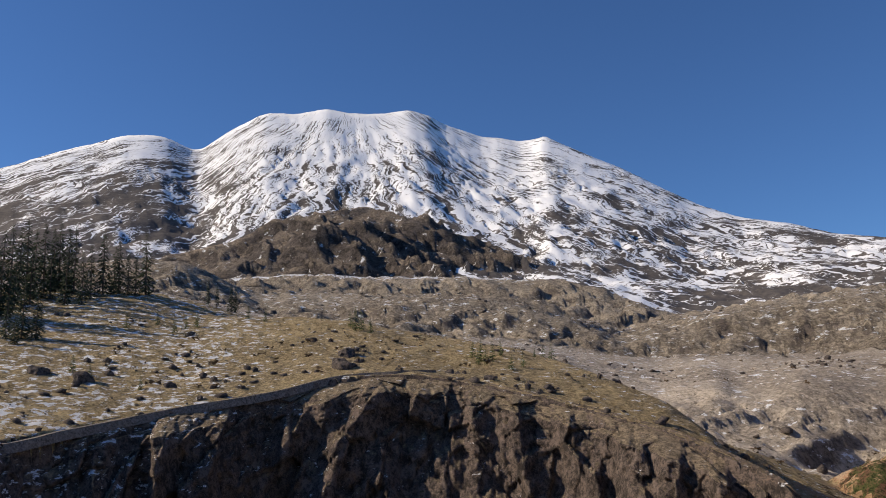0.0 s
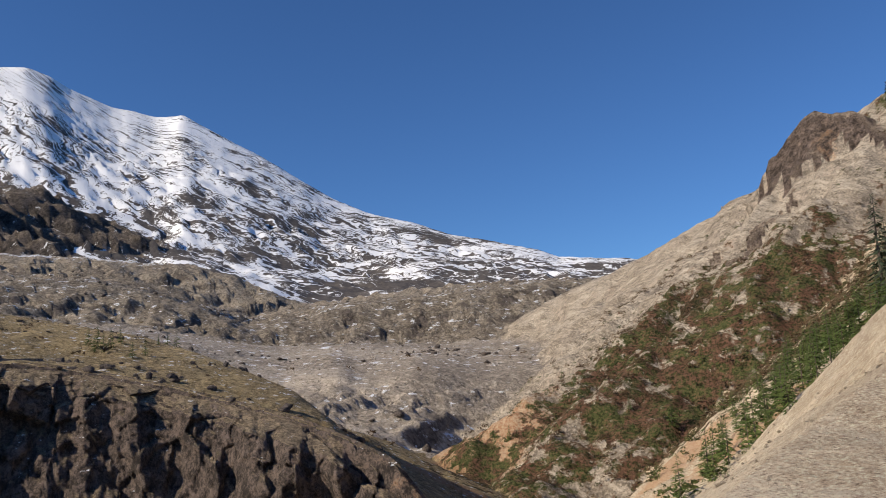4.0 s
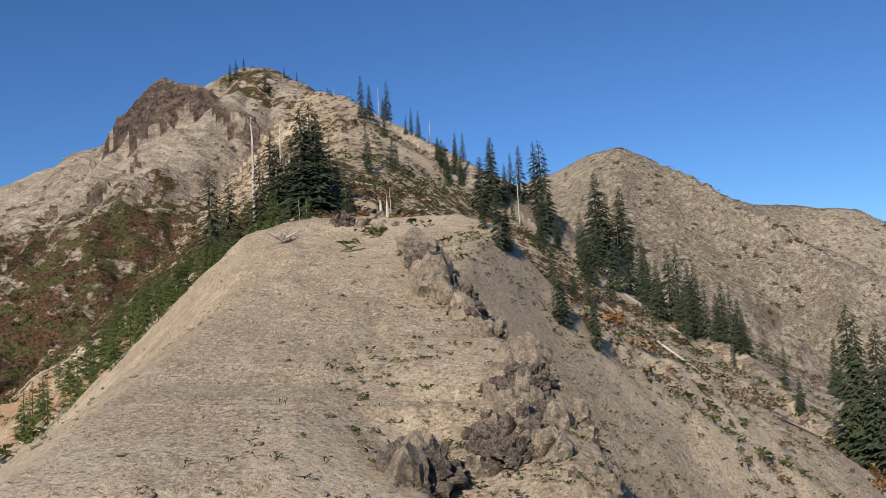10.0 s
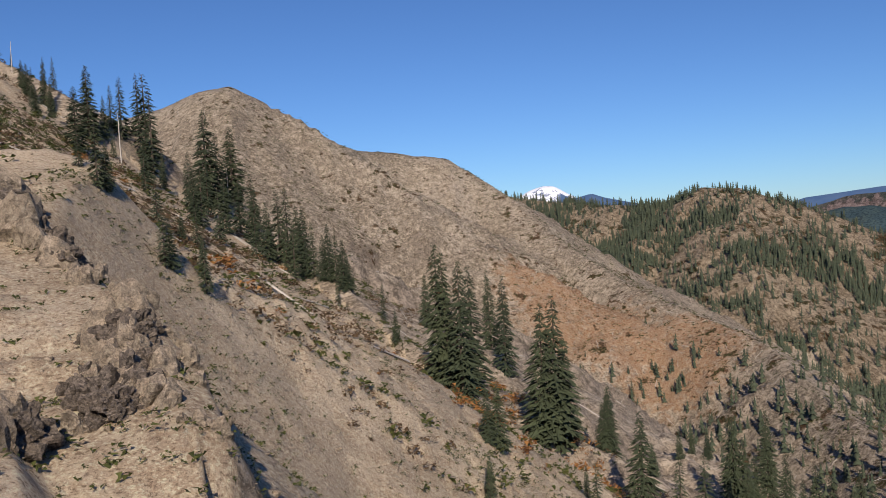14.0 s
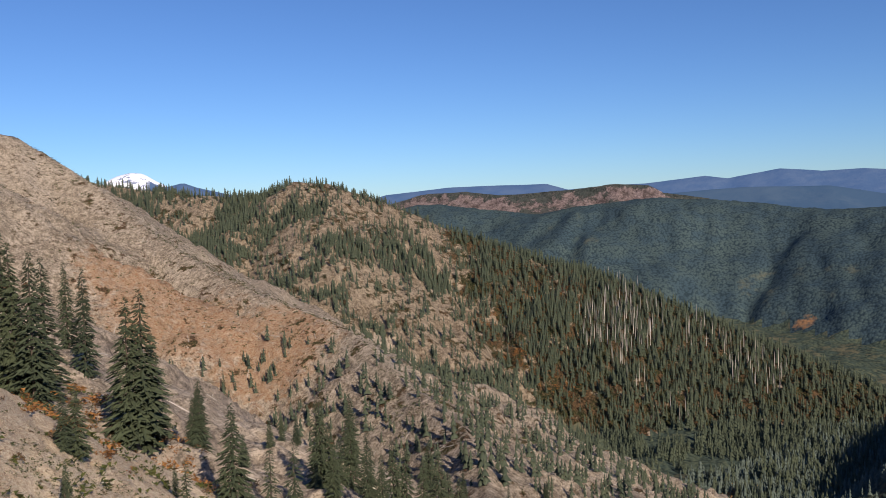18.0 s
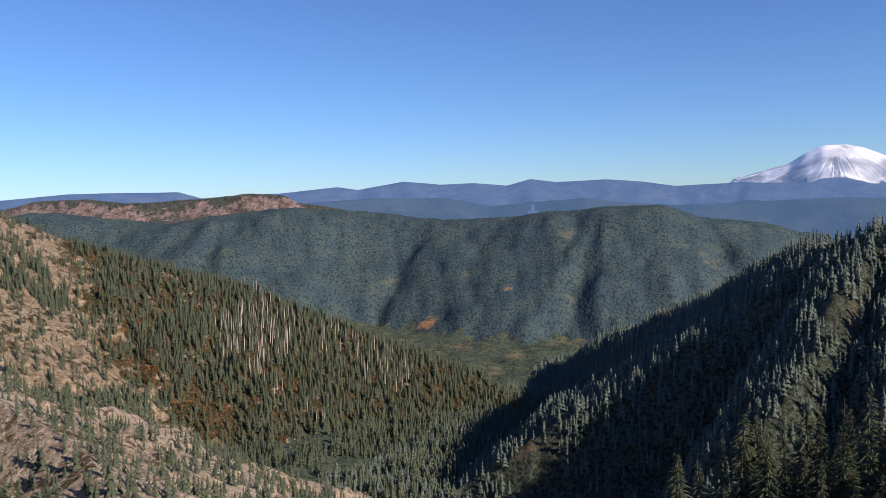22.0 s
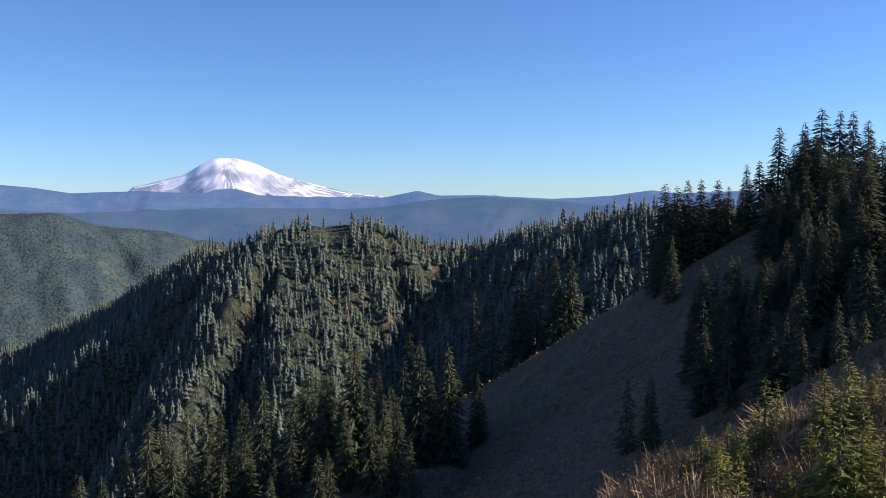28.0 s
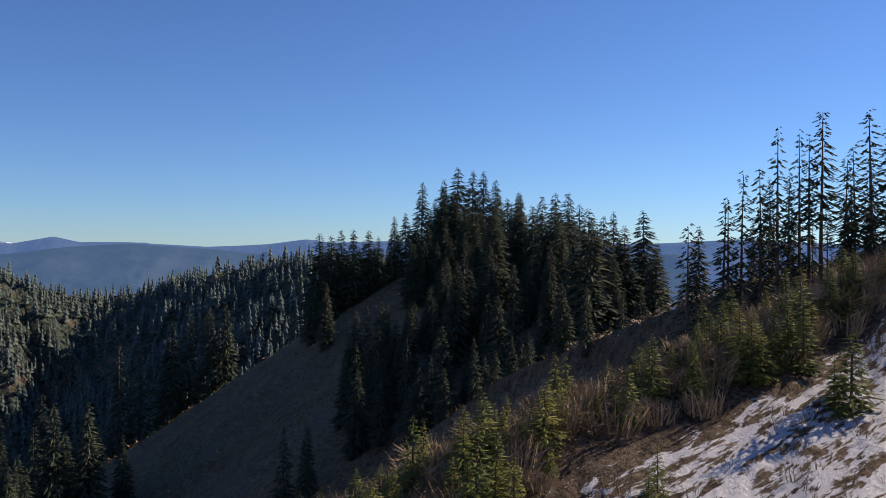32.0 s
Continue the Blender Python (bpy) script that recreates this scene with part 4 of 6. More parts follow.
def bark_mat(name, a, b):
    mat, tr, bs = net(name)
    pos = nd(tr, "TexCoord", {}, 3)
    n = grain(tr, nd(tr, "VectorMath", {0: pos, 1: (1.0, 1.0, 0.12)}, operation="MULTIPLY"), 60.0, 5, 0.7)
    tr.links.new(mixc(tr, ramp(tr, n, 0.35, 0.65), a, b), bs.inputs["Base Color"])
    bs.inputs["Roughness"].default_value = 0.9
    tr.links.new(nd(tr, "Bump", {"Strength": 0.6, "Distance": 0.02, "Height": n}), bs.inputs["Normal"])
    return mat


FIR = leaf_mat("fir_needles", (0.040, 0.056, 0.034), (0.066, 0.084, 0.046))
FIR_YOUNG = leaf_mat("young_fir_needles", (0.069, 0.106, 0.027), (0.106, 0.138, 0.037))
FIR_NEAR = leaf_mat("near_fir_needles", (0.11, 0.14, 0.03), (0.21, 0.21, 0.045))
FIR_FAR = leaf_mat("far_fir_needles", (0.052, 0.072, 0.05), (0.084, 0.104, 0.066), island=True)
# east ridge needles: paler and bluer than other firs, airlight mixed into the colour
FIR_HAZED = leaf_mat("hazed_ridge_fir_needles", (0.088, 0.122, 0.106), (0.112, 0.145, 0.122), island=True)
BARK = bark_mat("bark", (0.06, 0.048, 0.038), (0.13, 0.105, 0.085))
DEAD = bark_mat("bleached_wood", (0.42, 0.39, 0.35), (0.62, 0.59, 0.54))
BRUSH_BROWN = leaf_mat("brown_brush", (0.085, 0.055, 0.032), (0.15, 0.10, 0.055), island=True)
BRUSH_RUST = leaf_mat("rust_brush", (0.20, 0.09, 0.035), (0.33, 0.17, 0.06), island=True)
BRUSH_GREEN = leaf_mat("green_brush", (0.045, 0.058, 0.018), (0.09, 0.10, 0.03), island=True)
BRUSH_TWIG = leaf_mat("bare_twigs", (0.25, 0.19, 0.125), (0.40, 0.32, 0.21), island=True)
BRUSH_STRAW = leaf_mat("straw_brush", (0.19, 0.135, 0.065), (0.30, 0.22, 0.11), island=True)
ROCK_DARK = ground_mat("dark_boulder", (0.10, 0.085, 0.075), (0.16, 0.13, 0.115), (0.07, 0.06, 0.05), 2.0, (0.10, 0.085, 0.075), (0.17, 0.14, 0.125), steep=(0.0, 0.2), bump=0.8)
ROCK_OUT = ground_mat("grey_bedrock", (0.17, 0.145, 0.12), (0.23, 0.195, 0.16), (0.11, 0.093, 0.077), 1.6, (0.095, 0.082, 0.07), (0.18, 0.152, 0.128), steep=(0.2, 0.6), bump=0.6)
ROCK_TAN = ground_mat("tan_boulder", (0.37, 0.30, 0.225), (0.45, 0.375, 0.285), (0.25, 0.205, 0.155), 1.2, (0.27, 0.23, 0.18), (0.42, 0.35, 0.27), steep=(0.3, 0.8), bump=0.8)


def mesh_of(name, verts, faces, mat):
    me = bpy.data.meshes.new(name)
    me.from_pydata(verts, [], faces)
    me.materials.append(mat)
    me.update()
    return me


def tube(rng, points, radii, sides=6):
    """A tapering limb through the points."""
    verts, faces = [], []
    for (x, y, z), r in zip(points, radii):
        for k in range(sides):
            a = 2 * math.pi * k / sides
            verts.append((x + r * math.cos(a), y + r * math.sin(a), z))
    for j in range(len(points) - 1):
        for k in range(sides):
            p, q = j * sides + k, j * sides + (k + 1) % sides
            faces.append((p, q, q + sides, p + sides))
    faces.append(tuple(range((len(points) - 1) * sides, len(points) * sides)))
    return verts, faces


def crown_of(rng, start, radius, levels, per, droop, gaps, taper):
    """Whorls of drooping fir branches round a stem one metre tall, each with side twigs."""
    verts, faces = [], []
    for lv in range(levels):
        u = (lv + rng.uniform(-0.3, 0.3)) / levels
        mid = start + (1 - start) * min(max(u, 0), 0.975)
        reach = radius * (max(0.02, 1 - u) ** taper) * (0.55 + 0.45 * min(1, u * 6 + 0.35)) + 0.012
        turn = rng.uniform(0, 6.28)
        for k in range(per):
            if rng.random() < gaps:
                continue
            a = turn + 6.283 * k / per + rng.uniform(-0.35, 0.35)
            n = reach * rng.uniform(0.5, 1.2)
            z = mid + rng.uniform(-0.7, 0.7) * (1 - start) / levels
            dip = n * droop * rng.uniform(0.6, 1.3)
            ca, sa = math.cos(a), math.sin(a)
            w = 0.065 * n + 0.003
            b = len(verts)
            zt = z - dip
            verts += [(0.01 * ca, 0.01 * sa, z), (0.55 * n * ca - w * sa, 0.55 * n * sa + w * ca, z - 0.40 * dip - 0.3 * w),
                      (n * ca, n * sa, zt), (0.55 * n * ca + w * sa, 0.55 * n * sa - w * ca, z - 0.40 * dip - 0.3 * w),
                      (0.6 * n * ca, 0.6 * n * sa, z - 0.36 * dip + 0.10 * w)]
            faces += [(b, b + 1, b + 4), (b + 4, b + 1, b + 2), (b, b + 4, b + 3), (b + 4, b + 2, b + 3)]
            for f, s in ((0.34, -1), (0.5, 1), (0.68, -1)):
                c = len(verts)
                m = n * (0.36 if f < 0.6 else 0.26)
                aa = a + s * rng.uniform(0.6, 1.0)
                px, py, pz = f * n * ca, f * n * sa, z - f * dip * 0.9
                verts += [(px, py, pz), (px + m * math.cos(aa), py + m * math.sin(aa), pz - 0.45 * m),
                          (px + 0.55 * m * ca, py + 0.55 * m * sa, pz - 0.30 * m - 0.004)]
                faces.append((c, c + 1, c + 2))
    return verts, faces


def conifer(name, seed, mat, start, radius, levels, per, droop, gaps, taper, label, stem=0.011):
    """A fir one metre tall, made once and then copied at its true height."""
    rng = random.Random(seed)
    tree = new(name)
    bow = rng.uniform(-0.006, 0.006)
    v, f = tube(rng, [(0, 0, -0.04), (bow, 0, 0.3), (bow, -bow, 0.65), (0, 0, 0.97)], [stem * 1.25, stem, stem * 0.6, stem * 0.15])
    trunk = new("trunk", mesh_of("trunk", v, f, BARK))
    v, f = crown_of(rng, start, radius, levels, per, droop, gaps, taper)
    crown = new("crown", mesh_of("crown", v, f, mat))
    trunk.parent = crown.parent = tree
    return tagged(tree, label, "tree")


def snag(name, seed, limbs, label, stem=0.016):
    """A bleached dead trunk with a few broken limbs."""
    rng = random.Random(seed)
    tree = new(name)
    lean = rng.uniform(-0.02, 0.02)
    v, f = tube(rng, [(0, 0, -0.05), (lean * 0.4, 0, 0.4), (lean, 0.01, 0.8), (lean * 1.3, 0, 1.0)], [stem * 1.2, stem, stem * 0.7, stem * 0.3])
    new("trunk", mesh_of("trunk", v, f, DEAD)).parent = tree
    for k in range(limbs):
        a, z, n = rng.uniform(0, 6.28), rng.uniform(0.35, 0.96), rng.uniform(0.04, 0.10)
        pts = [(0, 0, z), (n * 0.5 * math.cos(a), n * 0.5 * math.sin(a), z + 0.01), (n * math.cos(a), n * math.sin(a), z - 0.015 + rng.uniform(0, 0.05))]
        v, f = tube(rng, pts, [0.005, 0.0035, 0.001], 4)
        new("limb", mesh_of("limb", v, f, DEAD)).parent = tree
    return tagged(tree, label, "dead tree")


def boulder(name, seed, mat, label, rough=0.45):
    """A broken, weathered rock about two metres across."""
    rng = random.Random(seed)
    bm = bmesh.new()
    bmesh.ops.create_icosphere(bm, subdivisions=3, radius=1.0)
    cuts = [(Vector((rng.gauss(0, 1), rng.gauss(0, 1), rng.gauss(0.2, 0.8))).normalized(), rng.uniform(0.5, 0.85)) for _ in range(9)]
    for v in bm.verts:
        for n, d in cuts:
            s = v.co.dot(n) - d
            if s > 0:
                v.co -= n * s * 0.75
        p = v.co * 1.7 + Vector((seed, 0, 0))
        v.co *= 1 + rough * (0.55 * noise.fractal(p, 0.8, 2.0, 5) - 0.5 * abs(noise.noise(p * 1.3)) - 0.25 * abs(noise.noise(p * 3.1)) + 0.2)
    me = bpy.data.meshes.new(name)
    bm.to_mesh(me)
    bm.free()
    me.materials.append(mat)
    return tagged(new(name, me), label, "rock")


def outcrop(name, seed, mat, label):
    """Jointed bedrock: blocks split by cracks, each pushed in or out."""
    rng = random.Random(seed)
    bm = bmesh.new()
    bmesh.ops.create_icosphere(bm, subdivisions=5, radius=1.0)
    for v in bm.verts:
        p = Vector((v.co.x * 2.1, v.co.y * 2.1, v.co.z * 1.5)) + Vector((seed * 3.1, 0, 0))
        d, near = noise.voronoi(p)
        e, small = noise.voronoi(p * 2.6)
        push = 0.34 * noise.cell(near[0] * 9.7) + 0.13 * noise.cell(small[0] * 9.7) + 0.12 * noise.fractal(p * 2.0, 0.9, 2.0, 4)
        push -= 0.16 * max(0.0, 0.10 - (d[1] - d[0])) / 0.10 + 0.05 * max(0.0, 0.12 - (e[1] - e[0])) / 0.12
        v.co *= 1 + 0.8 * push
    me = bpy.data.meshes.new(name)
    bm.to_mesh(me)
    bm.free()
    me.materials.append(mat)
    return tagged(new(name, me), label, "rock")


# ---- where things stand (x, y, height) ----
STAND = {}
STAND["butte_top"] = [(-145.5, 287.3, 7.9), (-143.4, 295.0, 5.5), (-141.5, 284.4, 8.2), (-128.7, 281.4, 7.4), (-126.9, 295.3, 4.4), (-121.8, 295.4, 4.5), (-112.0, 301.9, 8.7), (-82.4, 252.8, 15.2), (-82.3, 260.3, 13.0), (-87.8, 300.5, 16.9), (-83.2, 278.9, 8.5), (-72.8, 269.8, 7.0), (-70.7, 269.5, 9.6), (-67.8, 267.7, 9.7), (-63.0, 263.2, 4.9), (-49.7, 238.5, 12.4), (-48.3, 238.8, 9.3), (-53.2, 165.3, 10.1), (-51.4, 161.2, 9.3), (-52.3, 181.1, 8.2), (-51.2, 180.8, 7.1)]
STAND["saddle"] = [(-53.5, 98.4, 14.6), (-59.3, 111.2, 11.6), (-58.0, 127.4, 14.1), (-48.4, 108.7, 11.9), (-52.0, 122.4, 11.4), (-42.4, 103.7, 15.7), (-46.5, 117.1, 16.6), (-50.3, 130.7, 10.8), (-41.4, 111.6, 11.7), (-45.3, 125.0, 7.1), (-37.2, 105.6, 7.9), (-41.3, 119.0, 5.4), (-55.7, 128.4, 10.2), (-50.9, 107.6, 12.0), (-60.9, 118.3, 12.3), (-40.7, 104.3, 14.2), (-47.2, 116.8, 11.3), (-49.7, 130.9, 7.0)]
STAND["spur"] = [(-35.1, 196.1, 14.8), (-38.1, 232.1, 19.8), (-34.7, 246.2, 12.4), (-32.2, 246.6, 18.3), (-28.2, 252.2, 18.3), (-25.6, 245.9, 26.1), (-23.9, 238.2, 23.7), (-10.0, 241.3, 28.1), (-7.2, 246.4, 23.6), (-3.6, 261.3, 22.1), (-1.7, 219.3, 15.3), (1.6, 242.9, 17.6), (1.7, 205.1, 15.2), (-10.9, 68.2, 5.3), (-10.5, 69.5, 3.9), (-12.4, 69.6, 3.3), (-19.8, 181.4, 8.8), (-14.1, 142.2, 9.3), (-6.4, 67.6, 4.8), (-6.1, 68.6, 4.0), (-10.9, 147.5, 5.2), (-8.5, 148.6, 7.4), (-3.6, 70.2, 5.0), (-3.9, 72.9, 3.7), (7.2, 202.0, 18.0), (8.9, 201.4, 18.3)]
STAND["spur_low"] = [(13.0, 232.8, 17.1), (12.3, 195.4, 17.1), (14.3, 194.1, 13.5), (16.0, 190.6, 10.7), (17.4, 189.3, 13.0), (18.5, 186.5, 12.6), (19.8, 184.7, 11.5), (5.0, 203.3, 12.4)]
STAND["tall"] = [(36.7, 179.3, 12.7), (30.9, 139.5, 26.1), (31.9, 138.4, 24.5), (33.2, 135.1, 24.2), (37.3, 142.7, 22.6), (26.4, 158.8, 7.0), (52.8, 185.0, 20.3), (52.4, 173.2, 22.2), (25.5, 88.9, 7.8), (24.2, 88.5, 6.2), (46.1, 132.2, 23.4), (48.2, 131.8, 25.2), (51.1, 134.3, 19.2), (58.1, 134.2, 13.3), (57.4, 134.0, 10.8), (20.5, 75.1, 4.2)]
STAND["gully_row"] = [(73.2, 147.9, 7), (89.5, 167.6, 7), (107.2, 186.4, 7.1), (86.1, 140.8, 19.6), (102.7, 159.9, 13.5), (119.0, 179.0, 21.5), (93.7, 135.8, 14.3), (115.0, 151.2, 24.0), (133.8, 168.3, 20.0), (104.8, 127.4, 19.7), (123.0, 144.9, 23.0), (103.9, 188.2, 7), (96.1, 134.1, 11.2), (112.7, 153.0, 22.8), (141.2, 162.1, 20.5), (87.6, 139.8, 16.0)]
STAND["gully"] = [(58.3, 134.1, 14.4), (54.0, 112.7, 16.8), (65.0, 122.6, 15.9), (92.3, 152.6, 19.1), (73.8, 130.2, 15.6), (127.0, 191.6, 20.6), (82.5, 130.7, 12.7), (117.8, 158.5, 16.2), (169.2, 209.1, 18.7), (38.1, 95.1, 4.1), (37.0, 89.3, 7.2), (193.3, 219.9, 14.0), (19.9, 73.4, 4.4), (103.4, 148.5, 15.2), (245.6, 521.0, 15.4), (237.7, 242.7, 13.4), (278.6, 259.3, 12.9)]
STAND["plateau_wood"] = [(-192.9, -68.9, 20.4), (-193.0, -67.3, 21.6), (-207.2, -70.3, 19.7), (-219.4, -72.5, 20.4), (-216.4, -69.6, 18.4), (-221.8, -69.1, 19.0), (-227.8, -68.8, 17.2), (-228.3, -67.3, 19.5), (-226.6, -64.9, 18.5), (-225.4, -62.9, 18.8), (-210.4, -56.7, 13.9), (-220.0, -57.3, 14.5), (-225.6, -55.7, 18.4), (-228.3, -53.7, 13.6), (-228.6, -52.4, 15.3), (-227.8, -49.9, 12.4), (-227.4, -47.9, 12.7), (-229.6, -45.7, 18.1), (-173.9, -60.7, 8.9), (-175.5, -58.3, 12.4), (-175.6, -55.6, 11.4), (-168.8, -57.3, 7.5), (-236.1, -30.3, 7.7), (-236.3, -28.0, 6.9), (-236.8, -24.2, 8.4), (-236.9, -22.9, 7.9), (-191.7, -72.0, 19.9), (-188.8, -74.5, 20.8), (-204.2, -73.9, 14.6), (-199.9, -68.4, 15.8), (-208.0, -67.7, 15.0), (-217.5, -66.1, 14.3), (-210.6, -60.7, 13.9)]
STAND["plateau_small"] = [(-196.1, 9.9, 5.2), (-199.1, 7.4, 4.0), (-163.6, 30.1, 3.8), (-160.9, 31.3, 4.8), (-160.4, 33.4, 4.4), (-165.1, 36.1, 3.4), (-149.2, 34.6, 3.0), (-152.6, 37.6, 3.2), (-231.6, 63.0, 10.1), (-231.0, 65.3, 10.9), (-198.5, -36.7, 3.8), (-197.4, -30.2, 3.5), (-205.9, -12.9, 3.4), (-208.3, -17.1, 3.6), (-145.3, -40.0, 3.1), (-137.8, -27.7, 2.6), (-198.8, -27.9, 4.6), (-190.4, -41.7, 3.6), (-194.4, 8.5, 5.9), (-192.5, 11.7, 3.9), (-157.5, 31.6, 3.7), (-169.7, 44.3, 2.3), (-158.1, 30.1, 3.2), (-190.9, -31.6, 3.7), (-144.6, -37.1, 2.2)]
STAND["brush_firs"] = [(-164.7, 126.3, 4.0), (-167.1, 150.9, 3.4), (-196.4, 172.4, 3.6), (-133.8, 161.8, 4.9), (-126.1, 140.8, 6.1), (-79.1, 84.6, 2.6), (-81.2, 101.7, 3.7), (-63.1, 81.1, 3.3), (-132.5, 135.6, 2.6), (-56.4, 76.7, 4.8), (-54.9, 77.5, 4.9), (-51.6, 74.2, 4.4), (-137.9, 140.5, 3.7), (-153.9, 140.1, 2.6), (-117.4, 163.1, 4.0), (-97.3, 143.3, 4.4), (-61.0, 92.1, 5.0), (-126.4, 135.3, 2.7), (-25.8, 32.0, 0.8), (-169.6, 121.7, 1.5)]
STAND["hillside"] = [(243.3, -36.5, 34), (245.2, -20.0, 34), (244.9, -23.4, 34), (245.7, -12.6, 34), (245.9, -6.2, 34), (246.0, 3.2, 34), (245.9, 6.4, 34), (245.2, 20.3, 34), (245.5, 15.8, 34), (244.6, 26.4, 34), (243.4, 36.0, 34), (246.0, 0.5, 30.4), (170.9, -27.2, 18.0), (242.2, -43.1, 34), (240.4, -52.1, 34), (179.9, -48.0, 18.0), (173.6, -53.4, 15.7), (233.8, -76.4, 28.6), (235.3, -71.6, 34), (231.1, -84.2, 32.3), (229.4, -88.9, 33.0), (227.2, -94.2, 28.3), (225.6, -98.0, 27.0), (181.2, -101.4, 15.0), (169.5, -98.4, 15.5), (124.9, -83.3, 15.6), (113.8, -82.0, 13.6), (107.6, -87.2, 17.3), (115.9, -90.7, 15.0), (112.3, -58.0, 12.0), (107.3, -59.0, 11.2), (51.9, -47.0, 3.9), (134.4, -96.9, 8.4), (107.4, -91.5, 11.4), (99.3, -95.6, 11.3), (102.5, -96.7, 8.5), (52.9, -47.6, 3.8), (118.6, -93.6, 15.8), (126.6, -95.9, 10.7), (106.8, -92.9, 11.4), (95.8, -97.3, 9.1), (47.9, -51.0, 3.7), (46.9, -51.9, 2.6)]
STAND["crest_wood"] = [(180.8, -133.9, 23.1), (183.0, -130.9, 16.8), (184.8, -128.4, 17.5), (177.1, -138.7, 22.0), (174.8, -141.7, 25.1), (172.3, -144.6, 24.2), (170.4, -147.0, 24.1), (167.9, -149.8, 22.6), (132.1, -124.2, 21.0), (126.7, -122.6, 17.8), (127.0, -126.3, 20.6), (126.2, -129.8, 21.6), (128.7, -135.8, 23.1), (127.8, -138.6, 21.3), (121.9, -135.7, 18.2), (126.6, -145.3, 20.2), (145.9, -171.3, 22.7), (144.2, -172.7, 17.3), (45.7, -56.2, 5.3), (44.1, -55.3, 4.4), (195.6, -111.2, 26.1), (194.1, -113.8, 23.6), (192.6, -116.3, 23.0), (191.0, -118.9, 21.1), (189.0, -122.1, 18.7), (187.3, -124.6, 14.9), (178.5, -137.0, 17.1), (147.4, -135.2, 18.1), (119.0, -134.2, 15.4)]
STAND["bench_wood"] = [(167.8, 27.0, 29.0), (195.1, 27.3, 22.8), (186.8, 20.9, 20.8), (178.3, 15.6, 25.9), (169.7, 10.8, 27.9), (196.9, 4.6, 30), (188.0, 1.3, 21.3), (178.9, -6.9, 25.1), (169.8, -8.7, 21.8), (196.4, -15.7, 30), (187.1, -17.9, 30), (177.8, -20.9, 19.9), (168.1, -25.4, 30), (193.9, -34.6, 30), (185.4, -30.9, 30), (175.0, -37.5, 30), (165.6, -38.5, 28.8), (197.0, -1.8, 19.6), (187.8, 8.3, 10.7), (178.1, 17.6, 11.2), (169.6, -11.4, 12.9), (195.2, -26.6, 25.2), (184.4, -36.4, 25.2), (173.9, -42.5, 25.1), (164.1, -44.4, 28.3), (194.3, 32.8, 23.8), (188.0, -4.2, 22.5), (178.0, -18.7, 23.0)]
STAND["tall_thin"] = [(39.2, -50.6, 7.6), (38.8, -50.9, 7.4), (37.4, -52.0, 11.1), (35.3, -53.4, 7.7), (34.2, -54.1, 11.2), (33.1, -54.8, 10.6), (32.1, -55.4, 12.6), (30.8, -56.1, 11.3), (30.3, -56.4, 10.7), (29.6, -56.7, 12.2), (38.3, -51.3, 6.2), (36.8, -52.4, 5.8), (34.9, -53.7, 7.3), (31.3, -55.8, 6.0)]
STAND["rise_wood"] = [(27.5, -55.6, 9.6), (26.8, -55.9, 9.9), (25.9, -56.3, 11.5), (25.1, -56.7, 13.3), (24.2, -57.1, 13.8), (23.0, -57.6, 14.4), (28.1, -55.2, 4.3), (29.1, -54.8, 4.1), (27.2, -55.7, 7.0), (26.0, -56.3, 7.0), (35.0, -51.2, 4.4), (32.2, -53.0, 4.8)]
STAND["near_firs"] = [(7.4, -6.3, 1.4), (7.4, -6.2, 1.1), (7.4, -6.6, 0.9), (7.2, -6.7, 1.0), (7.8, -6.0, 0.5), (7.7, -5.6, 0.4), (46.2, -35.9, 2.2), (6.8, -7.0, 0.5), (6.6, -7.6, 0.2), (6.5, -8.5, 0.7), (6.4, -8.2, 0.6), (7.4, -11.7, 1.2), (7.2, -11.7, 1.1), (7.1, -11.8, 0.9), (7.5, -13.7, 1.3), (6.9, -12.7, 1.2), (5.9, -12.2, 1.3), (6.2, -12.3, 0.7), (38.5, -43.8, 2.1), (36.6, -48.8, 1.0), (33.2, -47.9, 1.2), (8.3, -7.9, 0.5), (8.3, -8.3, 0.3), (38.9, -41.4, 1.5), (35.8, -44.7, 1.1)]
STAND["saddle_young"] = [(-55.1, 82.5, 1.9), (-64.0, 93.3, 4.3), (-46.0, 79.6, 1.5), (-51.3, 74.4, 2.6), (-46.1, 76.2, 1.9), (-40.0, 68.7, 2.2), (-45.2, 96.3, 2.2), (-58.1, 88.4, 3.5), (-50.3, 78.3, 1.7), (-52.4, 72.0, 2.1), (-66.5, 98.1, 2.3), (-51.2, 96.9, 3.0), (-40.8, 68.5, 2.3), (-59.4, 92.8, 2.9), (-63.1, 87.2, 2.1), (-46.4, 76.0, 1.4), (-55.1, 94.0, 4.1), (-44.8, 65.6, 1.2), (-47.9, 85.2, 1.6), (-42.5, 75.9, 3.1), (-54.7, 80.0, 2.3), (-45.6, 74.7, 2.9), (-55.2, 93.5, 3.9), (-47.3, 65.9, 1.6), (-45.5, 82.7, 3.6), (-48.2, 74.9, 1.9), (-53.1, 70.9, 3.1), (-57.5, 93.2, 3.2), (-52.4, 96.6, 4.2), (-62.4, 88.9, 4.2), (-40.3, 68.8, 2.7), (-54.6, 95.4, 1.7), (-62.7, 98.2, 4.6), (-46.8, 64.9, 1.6)]
